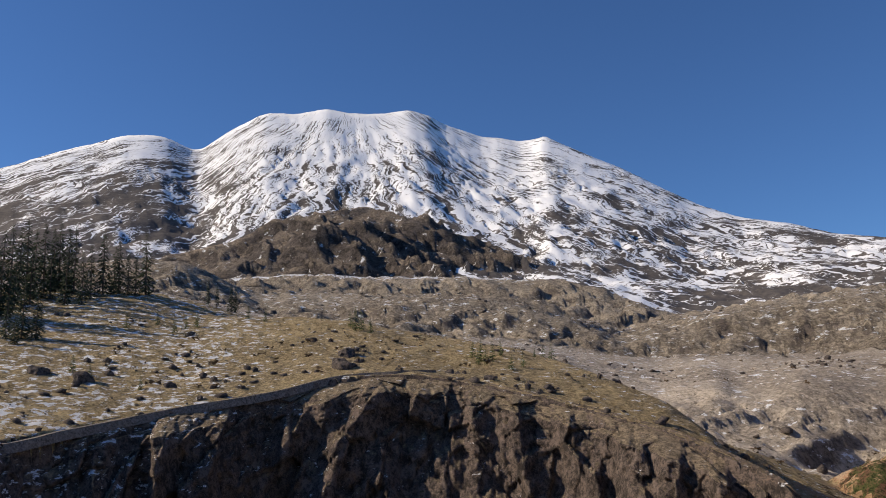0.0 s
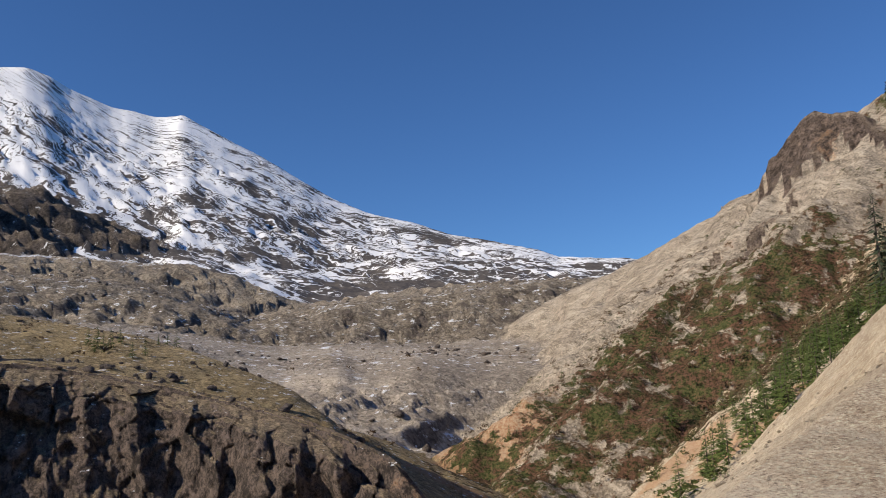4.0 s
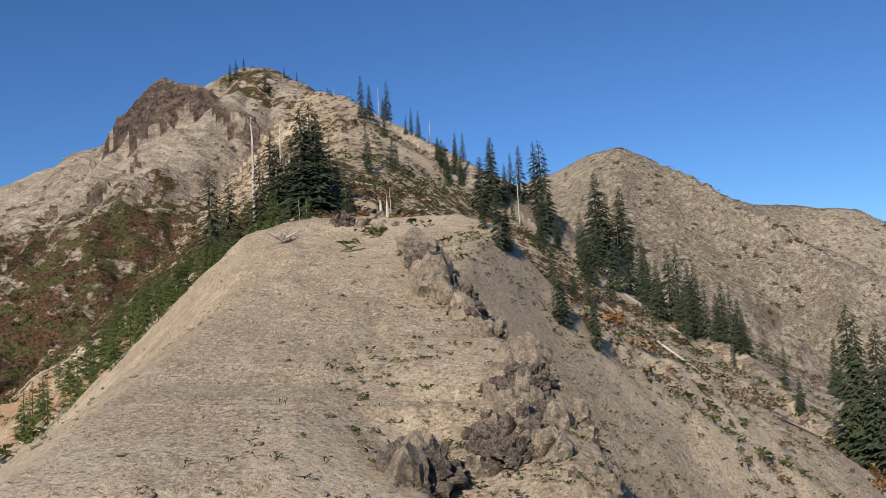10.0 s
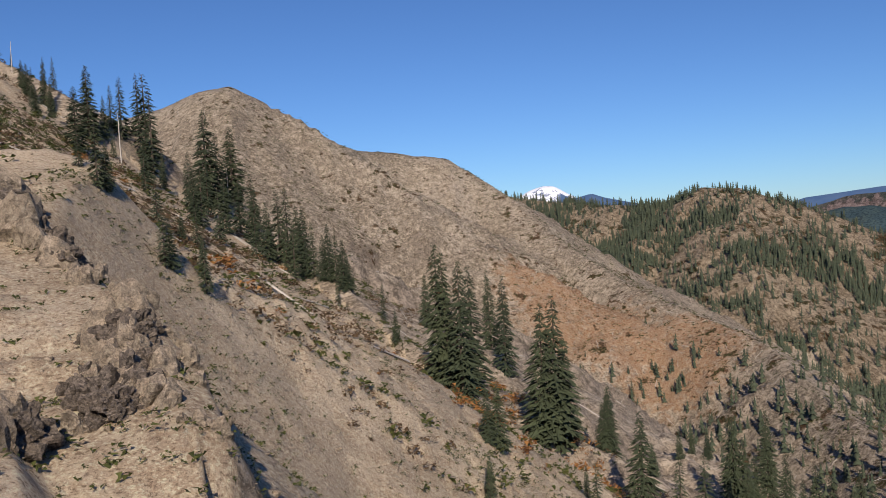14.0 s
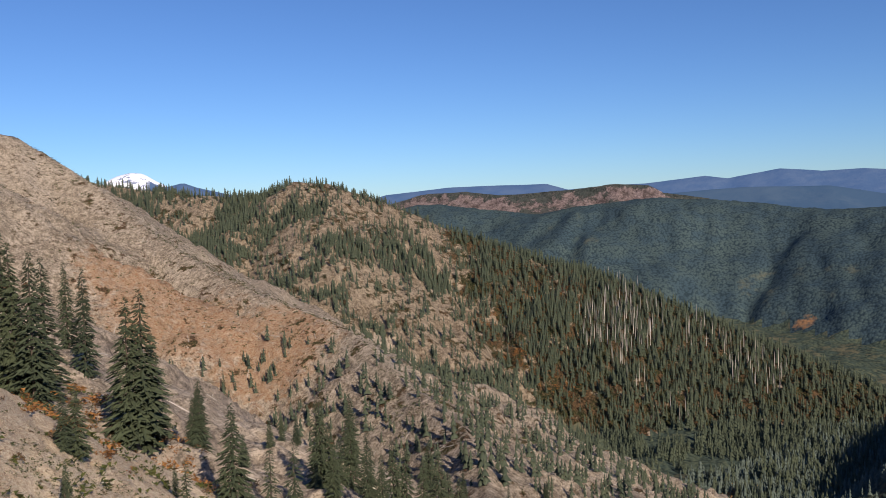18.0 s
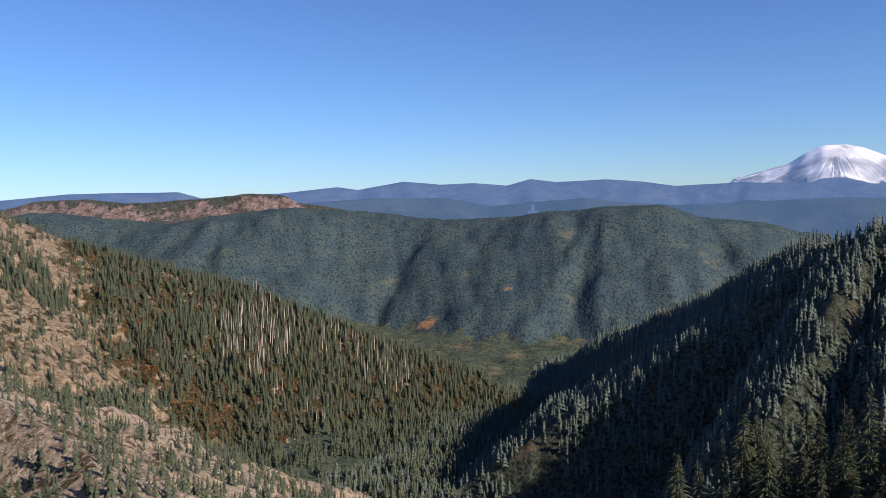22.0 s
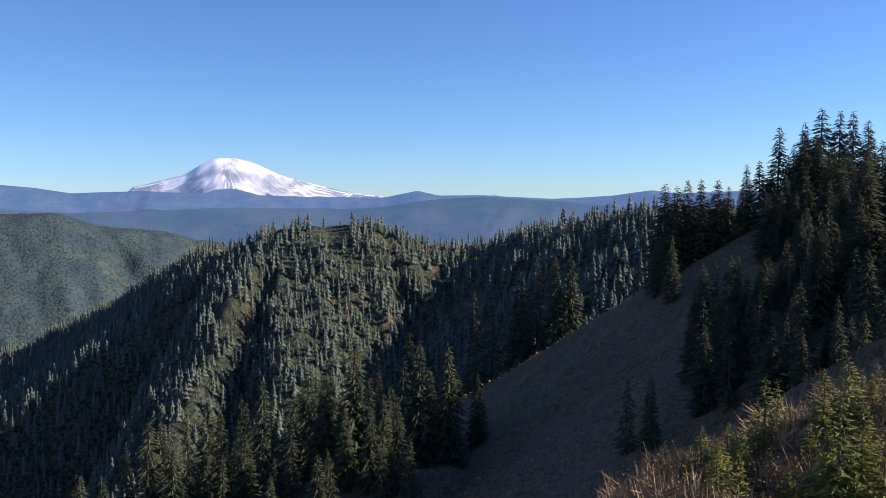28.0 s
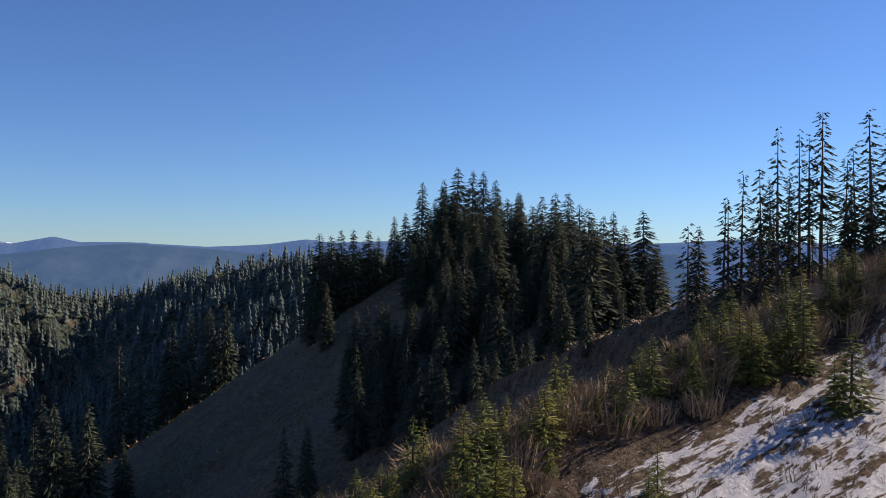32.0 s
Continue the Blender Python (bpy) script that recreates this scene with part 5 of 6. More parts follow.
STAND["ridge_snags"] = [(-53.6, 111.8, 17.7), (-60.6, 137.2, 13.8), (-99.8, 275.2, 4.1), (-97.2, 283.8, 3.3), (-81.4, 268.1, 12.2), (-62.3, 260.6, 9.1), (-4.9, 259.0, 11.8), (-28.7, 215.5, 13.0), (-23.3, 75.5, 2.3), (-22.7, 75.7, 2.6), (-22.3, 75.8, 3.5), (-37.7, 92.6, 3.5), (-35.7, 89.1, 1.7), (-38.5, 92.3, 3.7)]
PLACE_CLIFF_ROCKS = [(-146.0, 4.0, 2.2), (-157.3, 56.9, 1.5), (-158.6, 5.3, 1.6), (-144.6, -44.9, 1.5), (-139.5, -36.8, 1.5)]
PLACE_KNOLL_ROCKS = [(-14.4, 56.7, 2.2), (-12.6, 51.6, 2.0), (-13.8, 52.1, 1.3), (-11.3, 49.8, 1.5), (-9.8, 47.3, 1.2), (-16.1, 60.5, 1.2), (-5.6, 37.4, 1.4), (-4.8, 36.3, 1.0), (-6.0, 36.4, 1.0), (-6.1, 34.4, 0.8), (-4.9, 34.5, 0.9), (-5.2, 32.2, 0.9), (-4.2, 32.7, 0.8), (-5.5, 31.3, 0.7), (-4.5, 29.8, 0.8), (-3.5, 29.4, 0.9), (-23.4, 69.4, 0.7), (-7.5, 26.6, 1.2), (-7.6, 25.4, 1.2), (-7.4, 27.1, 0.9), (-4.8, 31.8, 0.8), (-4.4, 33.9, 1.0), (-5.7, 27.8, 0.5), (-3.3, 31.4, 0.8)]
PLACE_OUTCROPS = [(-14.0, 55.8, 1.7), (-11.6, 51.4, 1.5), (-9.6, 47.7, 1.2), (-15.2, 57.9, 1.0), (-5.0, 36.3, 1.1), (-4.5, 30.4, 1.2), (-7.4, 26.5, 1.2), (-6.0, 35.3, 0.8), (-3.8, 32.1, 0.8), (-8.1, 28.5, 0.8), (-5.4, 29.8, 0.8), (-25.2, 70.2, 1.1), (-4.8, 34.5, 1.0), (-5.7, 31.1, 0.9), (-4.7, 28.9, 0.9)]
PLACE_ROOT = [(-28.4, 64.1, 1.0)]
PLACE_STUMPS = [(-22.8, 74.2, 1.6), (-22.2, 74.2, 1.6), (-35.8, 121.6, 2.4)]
TRAIL = [(-107.7, -37.3), (-114.4, -32.9), (-120.9, -27.7), (-126.2, -21.3), (-129.3, -13.7), (-133.4, -5.6), (-136.5, -0.4), (-138.4, 5.0), (-138.4, 12.5), (-142.6, 19.7)]

rng = random.Random(11)
SPIRE = [conifer("spire_fir", s, FIR, 0.05, r, 34, 7, 0.45, 0.14, 0.7, "tall dark green spire-shaped fir on a rocky slope") for s, r in ((1, 0.15), (2, 0.125), (3, 0.17))]
FULL = [conifer("fir_tree", s, FIR, 0.02, r, 46, 9, 0.36, 0.10, 0.70, "dense dark green fir with branches down to the ground") for s, r in ((4, 0.20), (5, 0.18), (6, 0.22))]
THIN = [conifer("thin_fir", s, FIR, b, 0.10, 30, 6, 0.35, 0.35, 0.5, "tall thin fir with a bare lower trunk and sparse limbs", 0.009) for s, b in ((7, 0.30), (8, 0.42), (9, 0.22))]
SMALL = [conifer("young_fir", s, FIR_YOUNG, 0.02, r, 17, 7, 0.25, 0.06, 0.8, "young bright green fir among brown brush") for s, r in ((10, 0.27), (11, 0.24), (12, 0.31))]
NEAR = [conifer("fir_sapling", s, FIR_NEAR, 0.03, r, 20, 8, 0.10, 0.04, 0.75, "small sunlit yellow-green fir on the snowy slope", 0.016) for s, r in ((13, 0.33), (14, 0.30), (15, 0.36))]
SNAGS = [snag("dead_tree", s, n, "bleached grey dead trunk without bark", 0.011) for s, n in ((16, 9), (17, 14), (18, 5))]
STUMPS = [snag("tree_stump", s, 1, "short bleached broken stump on the knoll", 0.09) for s in (19, 20)]
FIRST = SPIRE + FULL + THIN + SMALL + NEAR + SNAGS + STUMPS


def plant(models, spots, group, sink=0.02, wide=1.0):
    spots = [s for s in spots if s[2] > 0.15]
    if not spots:
        return
    zs = height([s[0] for s in spots], [s[1] for s in spots])
    for (x, y, h), z in zip(spots, zs):
        w = h * wide * rng.uniform(0.9, 1.12)
        m = Matrix.LocRotScale((x, y, z - sink * h), Euler((rng.uniform(-0.02, 0.02), rng.uniform(-0.02, 0.02), rng.uniform(0, 6.28))), (w, w, h))
        ob = copy_thing(rng.choice(models), m)
        ob["group"] = group


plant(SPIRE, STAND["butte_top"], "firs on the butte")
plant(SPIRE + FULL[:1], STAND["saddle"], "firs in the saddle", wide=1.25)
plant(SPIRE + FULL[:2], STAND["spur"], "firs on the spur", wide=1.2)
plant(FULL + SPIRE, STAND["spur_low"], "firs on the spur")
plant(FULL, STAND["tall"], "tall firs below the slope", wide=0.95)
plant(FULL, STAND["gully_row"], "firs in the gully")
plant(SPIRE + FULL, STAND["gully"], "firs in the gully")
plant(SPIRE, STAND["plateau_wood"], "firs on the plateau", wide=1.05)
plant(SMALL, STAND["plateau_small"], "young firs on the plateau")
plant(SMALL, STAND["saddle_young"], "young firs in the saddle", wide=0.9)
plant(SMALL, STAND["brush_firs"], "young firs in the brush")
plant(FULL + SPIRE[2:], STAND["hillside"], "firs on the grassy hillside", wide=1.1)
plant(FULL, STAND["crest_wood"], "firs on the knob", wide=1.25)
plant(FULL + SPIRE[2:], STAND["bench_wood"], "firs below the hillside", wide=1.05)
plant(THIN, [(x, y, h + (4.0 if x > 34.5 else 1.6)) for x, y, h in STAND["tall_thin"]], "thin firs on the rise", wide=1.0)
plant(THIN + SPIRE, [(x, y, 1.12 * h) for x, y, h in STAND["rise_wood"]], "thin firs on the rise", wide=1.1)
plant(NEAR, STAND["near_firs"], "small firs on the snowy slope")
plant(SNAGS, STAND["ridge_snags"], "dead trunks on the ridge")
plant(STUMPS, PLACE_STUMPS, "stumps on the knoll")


def band(crest, first, last, lo, hi, count, low, high):
    """Random places beside a stretch of a crest line, lo to hi metres off on its far side."""
    pts, out = CREST[crest], []
    for _ in range(count):
        k = rng.randrange(first, last)
        (ax, ay, _z), (bx, by, _w) = pts[k], pts[k + 1]
        t, d = rng.random(), rng.uniform(lo, hi)
        n = math.hypot(bx - ax, by - ay)
        out.append((ax + t * (bx - ax) - (by - ay) / n * d, ay + t * (by - ay) + (bx - ax) / n * d, rng.uniform(low, high)))
    return out


plant(FULL + SPIRE, band("knob", 0, 3, 16, 70, 50, 9, 17), "firs below the hillside", wide=1.1)
plant(FULL + SPIRE, band("bench", 0, 3, -10, 22, 40, 14, 24), "firs below the hillside", wide=1.05)
plant(FULL, band("knob", 4, 6, -6, 14, 46, 12, 20), "firs on the knob", wide=1.25)
plant(FULL + SPIRE, band("knob", 5, 6, -36, -4, 44, 9, 16), "firs on the knob", wide=1.2)
plant(FULL, band("knob", 4, 5, -16, -3, 22, 9, 15), "firs on the knob", wide=1.2)
plant(FULL, band("knob", 5, 6, -26, 3, 40, 5, 10), "firs on the knob", wide=1.2)
plant(FULL + SPIRE, [(52 + 38 * rng.random(), -52 - 38 * rng.random(), rng.uniform(5, 9.5)) for _ in range(34)], "firs between the knob and the rise", wide=1.15)
plant(SPIRE + THIN, band("rise", 0, 4, -2, 9, 26, 4, 10), "thin firs on the rise")
plant(FULL + SPIRE, band("butte", 14, 21, -30, 4, 34, 7, 14), "firs on the spur")
plant(SMALL, band("saddle", 3, 6, -34, -5, 180, 2.2, 5.5), "young firs in the saddle")
plant(NEAR, band("near", 3, 9, -1.0, 0.9, 90, 0.35, 1.1), "small firs on the snowy slope")
for tree in FIRST:
    for ob in (*tree.children_recursive, tree):
        bpy.data.objects.remove(ob)

# ---- rocks ----
DARKS = [boulder("boulder", s, ROCK_DARK, "dark angular lava boulder on the cliff") for s in (31, 32, 33)]
TANS = [boulder("boulder", s, ROCK_TAN, "weathered grey-brown rock at the edge of the knoll") for s in (34, 35, 36)]
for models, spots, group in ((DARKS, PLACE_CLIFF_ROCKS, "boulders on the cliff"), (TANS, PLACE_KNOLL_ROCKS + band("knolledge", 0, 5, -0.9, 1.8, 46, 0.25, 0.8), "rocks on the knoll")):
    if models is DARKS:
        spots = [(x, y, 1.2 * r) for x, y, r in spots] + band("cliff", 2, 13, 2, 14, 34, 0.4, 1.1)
    zs = height([s[0] for s in spots], [s[1] for s in spots])
    for (x, y, r), z in zip(spots, zs):
        tall = rng.uniform(0.8, 1.1) if models is DARKS else rng.uniform(1.0, 1.5)
        m = Matrix.LocRotScale((x, y, z - 0.2 * r * tall), Euler((rng.uniform(-0.3, 0.3), rng.uniform(-0.3, 0.3), rng.uniform(0, 6.28))), (r, r * rng.uniform(0.7, 1.1), r * tall))
        copy_thing(rng.choice(models), m)["group"] = group
for ob in DARKS + TANS:
    bpy.data.objects.remove(ob)


CRAGS = [outcrop("rock_outcrop", s, ROCK_OUT, "dark grey jointed rock outcrop on the knoll") for s in (41, 42, 43)]
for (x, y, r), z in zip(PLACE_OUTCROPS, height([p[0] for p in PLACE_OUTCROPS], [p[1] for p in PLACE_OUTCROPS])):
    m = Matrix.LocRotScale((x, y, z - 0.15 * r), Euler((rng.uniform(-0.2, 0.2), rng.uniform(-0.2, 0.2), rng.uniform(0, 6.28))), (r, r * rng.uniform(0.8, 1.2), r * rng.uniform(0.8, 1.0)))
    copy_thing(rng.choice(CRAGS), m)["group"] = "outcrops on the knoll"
for ob in CRAGS:
    bpy.data.objects.remove(ob)


# ---- stuff: woods, brush and gravel beyond counting ----
def joined(name, verts, faces, mat, label, cat):
    """One mesh from arrays of corners and triangles."""
    me = bpy.data.meshes.new(name)
    me.vertices.add(len(verts))
    me.vertices.foreach_set("co", verts.astype(np.float32).ravel())
    me.loops.add(faces.size)
    me.loops.foreach_set("vertex_index", faces.astype(np.int32).ravel())
    me.polygons.add(len(faces))
    me.polygons.foreach_set("loop_start", np.arange(0, faces.size, 3, dtype=np.int32))
    me.materials.append(mat)
    me.update(calc_edges=True)
    me.validate()
    return tagged(new(name, me), label, cat, kind="stuff")


def repeat(unit_v, unit_f, x, y, z, sx, sz, turn):
    """Copies of one small form at many places."""
    n, k = len(x), len(unit_v)
    c, s = np.cos(turn)[:, None], np.sin(turn)[:, None]
    vx, vy, vz = unit_v[:, 0][None], unit_v[:, 1][None], unit_v[:, 2][None]
    out = np.stack([x[:, None] + sx[:, None] * (c * vx - s * vy), y[:, None] + sx[:, None] * (s * vx + c * vy), z[:, None] + sz[:, None] * vz], -1)
    faces = unit_f[None] + (np.arange(n) * k)[:, None, None]
    return out.reshape(-1, 3), faces.reshape(-1, 3)


def far_fir(seed, tiers=4, sides=3):
    """A simple fir, one metre tall: ragged skirts stacked up a point, all joined at the stem."""
    r = random.Random(seed)
    v, f = [(0, 0, 1.0), (0, 0, 0.0)], []
    for t in range(tiers):
        z0 = 0.05 + 0.9 * t / tiers
        top = len(v)
        v.append((0, 0, min(1.0, z0 + 0.30)))
        rad = 0.17 * (1 - t / tiers) ** 0.8 + 0.02
        turn = r.uniform(0, 6)
        ring = []
        for k in range(2 * sides):
            a = turn + math.pi * k / sides
            q = rad * (r.uniform(0.85, 1.25) if k % 2 else r.uniform(0.45, 0.6))
            ring.append(len(v))
            v.append((q * math.cos(a), q * math.sin(a), z0 + (0.0 if k % 2 else 0.06) + r.uniform(-0.02, 0.02)))
        for k in range(2 * sides):
            f.append((top, ring[k], ring[(k + 1) % (2 * sides)]))
    for t in range(3):
        f.append((0, 1, 2))
    return np.array(v), np.array(f[:-3])


def seen(x, y, z, slack):
    """Whether a place looks out over the viewer's side of its hill."""
    r = np.hypot(x, y)
    el = (z + slack - EYE[2]) / r
    ok = np.ones(len(x), bool)
    for q in (0.99, 0.975, 0.95, 0.92, 0.88, 0.82, 0.7, 0.55, 0.4):
        ok &= (height(x * q, y * q) - EYE[2]) / (r * q) < el
    return ok


gen = np.random.default_rng(5)


def woods(name, kinds, box, tries, low, high, mat, label, keep, slack=12):
    x, y = gen.uniform(box[0], box[1], tries), gen.uniform(box[2], box[3], tries)
    z, w = land(x, y)
    m = np.isin(w, [KINDS.index(k) if k != "floor" else -1 for k in kinds]) & (gen.random(tries) < keep(x, y, z))
    x, y, z = x[m], y[m], z[m]
    m = seen(x, y, z, slack)
    x, y, z = x[m], y[m], z[m]
    h = gen.uniform(low, high, len(x)) * gen.choice([0.6, 0.85, 1.0, 1.1], len(x))
    vs, fs, base = [], [], 0
    for s in range(4):
        uv, uf = far_fir(50 + s)
        q = slice(s, None, 4)
        v, f = repeat(uv, uf, x[q], y[q], z[q] - 0.4, h[q] * gen.uniform(0.85, 1.35, len(x[q])), h[q], gen.uniform(0, 6.28, len(x[q])))
        vs.append(v)
        fs.append(f + base)
        base += len(v)
    joined(name, np.concatenate(vs), np.concatenate(fs), mat, label, "forest")


def step(a, lo, hi):
    t = np.clip((a - lo) / (hi - lo), 0, 1)
    return t * t * (3 - 2 * t)


woods("conifer_forest", ("forest_ridge", "floor"), (560, 1320, 250, 1900), 62000, 9, 21, FIR_FAR, "conifers with bare patches on the sunlit ridge",
      lambda x, y, z: np.clip(np.maximum(0.6 * step(x - 0.55 * y + 380 * fbm(x / 110, y / 110, 4, 70), 330, 600), 0.75 * step(fbm(x / 110, y / 70, 4, 71), 0.04, 0.11)), 0.10, 1) * (1 - 0.95 * step(blob(x, y, ((870, 535, 70, 1.0), (800, 600, 70, 1.0), (930, 640, 60, 1.0), (760, 520, 60, 1.0))) + 0.8 * fbm(x / 40, y / 40, 3, 68), 0.3, 0.6)))
woods("conifer_forest", ("forest_ridge",), (560, 1320, 250, 1900), 26000, 9, 17, FIR_FAR, "conifers along the skyline of the wooded ridge",
      lambda x, y, z: 0.75 * step(-np.abs(beside("forest_ridge", x, y)), -34, -14) * step(fbm(x / 90, y / 90, 3, 77), -0.12, 0.05), slack=14)
woods("conifer_forest", ("east_ridge", "floor"), (560, 1700, -480, 520), 36000, 10, 18, FIR_HAZED, "dense conifers on the shaded ridge, needles paled with painted haze",
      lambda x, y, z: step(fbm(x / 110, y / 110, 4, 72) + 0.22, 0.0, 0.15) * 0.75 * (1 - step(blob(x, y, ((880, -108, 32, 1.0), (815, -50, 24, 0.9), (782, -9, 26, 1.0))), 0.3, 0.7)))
woods("conifer_forest", ("peakb",), (150, 640, 260, 700), 2600, 7, 14, FIR_FAR, "scattered conifers along the foot of the orange scree",
      lambda x, y, z: np.clip(step(fbm(x / 60, y / 60, 3, 73) + 0.9 * step(-z, 60, 125) - 0.55, -0.1, 0.3), 0.015, 1), slack=6)


def tuft(seed, blades, spread, tall, stalks=False, leaf=0.22):
    r = random.Random(seed)
    v, f = [], []
    for k in range(blades if stalks else 0):
        a, q, w = r.uniform(0, 6.28), spread * 0.75 * r.random() ** 0.7, r.uniform(0.012, 0.035)
        x, y, o = q * math.cos(a), q * math.sin(a), r.uniform(0, 6.28)
        z, g = tall * r.uniform(0.5, 1.25), r.uniform(0.1, 0.4)
        b = len(v)
        v += [(x - w * math.cos(o), y - w * math.sin(o), -0.1), (x + w * math.cos(o), y + w * math.sin(o), -0.1), (x + g * math.cos(a + r.uniform(-1, 1)), y + g * math.sin(a), z)]
        f.append((b, b + 1, b + 2))
        v += [(x + 0.4 * g * math.cos(a), y + 0.4 * g * math.sin(a), z * 0.5), (x + 0.4 * g * math.cos(a) + w, y + 0.4 * g * math.sin(a), z * 0.55), (x + 1.3 * g * math.cos(a + 0.9), y + 1.3 * g * math.sin(a + 0.9), z * 0.85)]
        f.append((b + 3, b + 4, b + 5))
    if stalks:
        return np.array(v), np.array(f)
    for k in range(blades):
        a, q = r.uniform(0, 6.28), spread * r.random() ** 0.6
        z = tall * (1 - 0.6 * (q / spread) ** 2) * r.uniform(0.25, 1.0)
        x, y = q * math.cos(a), q * math.sin(a)
        n = leaf * spread
        b = len(v)
        for j in range(3):
            v.append((x + r.uniform(-n, n), y + r.uniform(-n, n), max(-0.05, z + r.uniform(-n, n) * 0.8)))
        f.append((b, b + 1, b + 2))
    return np.array(v), np.array(f)


def brush(name, kinds, box, tries, low, high, mat, label, keep, cat="brush", blades=26, flat=0.8, check=None, stalks=False, leaf=0.22):
    x, y = gen.uniform(box[0], box[1], tries), gen.uniform(box[2], box[3], tries)
    z, w = land(x, y)
    m = np.isin(w, [KINDS.index(k) if k != "floor" else -1 for k in kinds]) & (gen.random(tries) < keep(x, y, z))
    x, y, z = x[m], y[m], z[m]
    if check is not None:
        m = seen(x, y, z, check)
        x, y, z = x[m], y[m], z[m]
    h = gen.uniform(low, high, len(x))
    vs, fs, base = [], [], 0
    for s in range(4):
        uv, uf = tuft(80 + s, blades, 0.6, flat, stalks, leaf)
        q = slice(s, None, 4)
        v, f = repeat(uv, uf, x[q], y[q], footing(x[q], y[q], z[q]), h[q] * gen.uniform(0.9, 1.5, len(x[q])), h[q], gen.uniform(0, 6.28, len(x[q])))
        vs.append(v)
        fs.append(f + base)
        base += len(v)
    if base:
        joined(name, np.concatenate(vs), np.concatenate(fs), mat, label, cat)


west = (-230, -20, 60, 310)
brush("brown_brush", ("butte", "saddle"), west, 9000, 0.6, 1.8, BRUSH_BROWN, "low brown autumn brush on the butte slope",
      lambda x, y, z: step(fbm(x / 26, y / 26, 3, 81) + blob(x, y, ((-120, 165, 70, 0.3), (-80, 140, 50, 0.3))), 0.02, 0.2) * 0.8, check=1.5, leaf=0.36)
brush("green_brush", ("butte", "saddle"), west, 7000, 0.5, 1.4, BRUSH_GREEN, "low dark green shrubs on the butte slope",
      lambda x, y, z: step(fbm(x / 22, y / 22, 3, 82) + blob(x, y, ((-140, 130, 60, 0.25), (-90, 170, 60, 0.2), (-128, 290, 45, 0.25))), 0.06, 0.2) * 0.7, check=1.5, leaf=0.36)
brush("brown_brush", ("saddle", "butte"), (-40, 70, 70, 240), 3500, 0.5, 1.6, BRUSH_BROWN, "brown and rust brush among firs on the spur",
      lambda x, y, z: step(fbm(x / 18, y / 18, 3, 83), 0.0, 0.14) * 0.8, check=1.5, leaf=0.36)
brush("rust_brush", ("saddle", "butte"), (-40, 70, 70, 190), 2600, 0.7, 2.0, BRUSH_RUST, "red and orange autumn bushes on the spur",
      lambda x, y, z: step(fbm(x / 14, y / 14, 3, 84), 0.08, 0.18) * 0.8, check=1.5, leaf=0.36)
brush("rust_brush", ("forest_ridge",), (880, 1080, 780, 1000), 1800, 2.0, 5.0, BRUSH_RUST, "orange autumn brush between dead trunks",
      lambda x, y, z: step(fbm(x / 50, y / 50, 3, 85), -0.05, 0.12) * 0.7, check=4, leaf=0.5, blades=14)
brush("green_brush", ("peakb",), (-60, 420, 360, 960), 30000, 0.6, 1.6, BRUSH_GREEN, "scattered low shrubs on the rocky peak",
      lambda x, y, z: step(fbm(x / 50, y / 50, 4, 86) + 0.15 * step(x, 150, 330), -0.1, 0.15) * 0.6, check=2, blades=8, leaf=0.7)
brush("brown_brush", ("peakb", "forest_ridge"), (0, 1150, 360, 1500), 16000, 0.9, 3.0, BRUSH_BROWN, "brown autumn brush on the far slopes",
      lambda x, y, z: step(fbm(x / 70, y / 70, 4, 99), -0.02, 0.18) * 0.6, check=2, blades=8, leaf=0.7)
brush("green_brush", ("saddle", "butte", "shoulder"), (-70, 80, 60, 280), 24000, 0.4, 1.2, BRUSH_GREEN, "small dark shrubs dotted over the scree",
      lambda x, y, z: step(fbm(x / 20, y / 20, 4, 79), -0.12, 0.15) * 0.6, check=1, blades=9, leaf=0.6)
brush("green_brush", ("shoulder", "knolledge", "saddle"), (-14, 45, 20, 95), 18000, 0.14, 0.5, BRUSH_GREEN, "low olive shrubs on the steep side of the knoll",
      lambda x, y, z: 0.10 + 0.5 * step(fbm(x / 7, y / 7, 3, 69), 0.02, 0.15), check=0.6, blades=8, leaf=0.5)
brush("dry_tufts", ("shoulder", "knolledge", "saddle"), (-60, 60, 12, 130), 11000, 0.10, 0.28, BRUSH_BROWN, "small dry tufts scattered over bare pumice",
      lambda x, y, z: step(fbm(x / 8, y / 8, 3, 87), 0.0, 0.2) * 0.5 + 0.06, cat="grass", blades=8, check=0.5)
brush("dry_grass", ("knob", "rise", "bench"), (20, 290, -190, 40), 26000, 0.4, 1.2, BRUSH_STRAW, "dry straw-coloured grass in streaks down the hillside",
      lambda x, y, z: (0.04 + step(fbm((0.953 * x - 0.305 * y) / 6, (0.305 * x + 0.953 * y) / 45, 3, 88), 0.04, 0.16)) * 0.8, cat="grass", blades=16, check=1, stalks=True)
brush("brown_brush", ("near", "rise"), (5, 13, -26, -4.5), 2600, 0.25, 0.6, BRUSH_TWIG, "bare brown shrubs along the edge of the snowy slope",
      lambda x, y, z: step(beside("near", x, y), -1.2, -0.6) * step(-beside("near", x, y), -2.6, -1.6) * 0.5, blades=60, stalks=True)
brush("brown_brush", ("knob",), (20, 290, -190, 10), 9000, 0.5, 1.5, BRUSH_TWIG, "tan leafless shrubs over the shaded hillside",
      lambda x, y, z: (0.05 + step(fbm((0.953 * x - 0.305 * y) / 9, (0.305 * x + 0.953 * y) / 60, 3, 75), 0.06, 0.18)) * 0.7, check=1.2, blades=10, leaf=0.5)
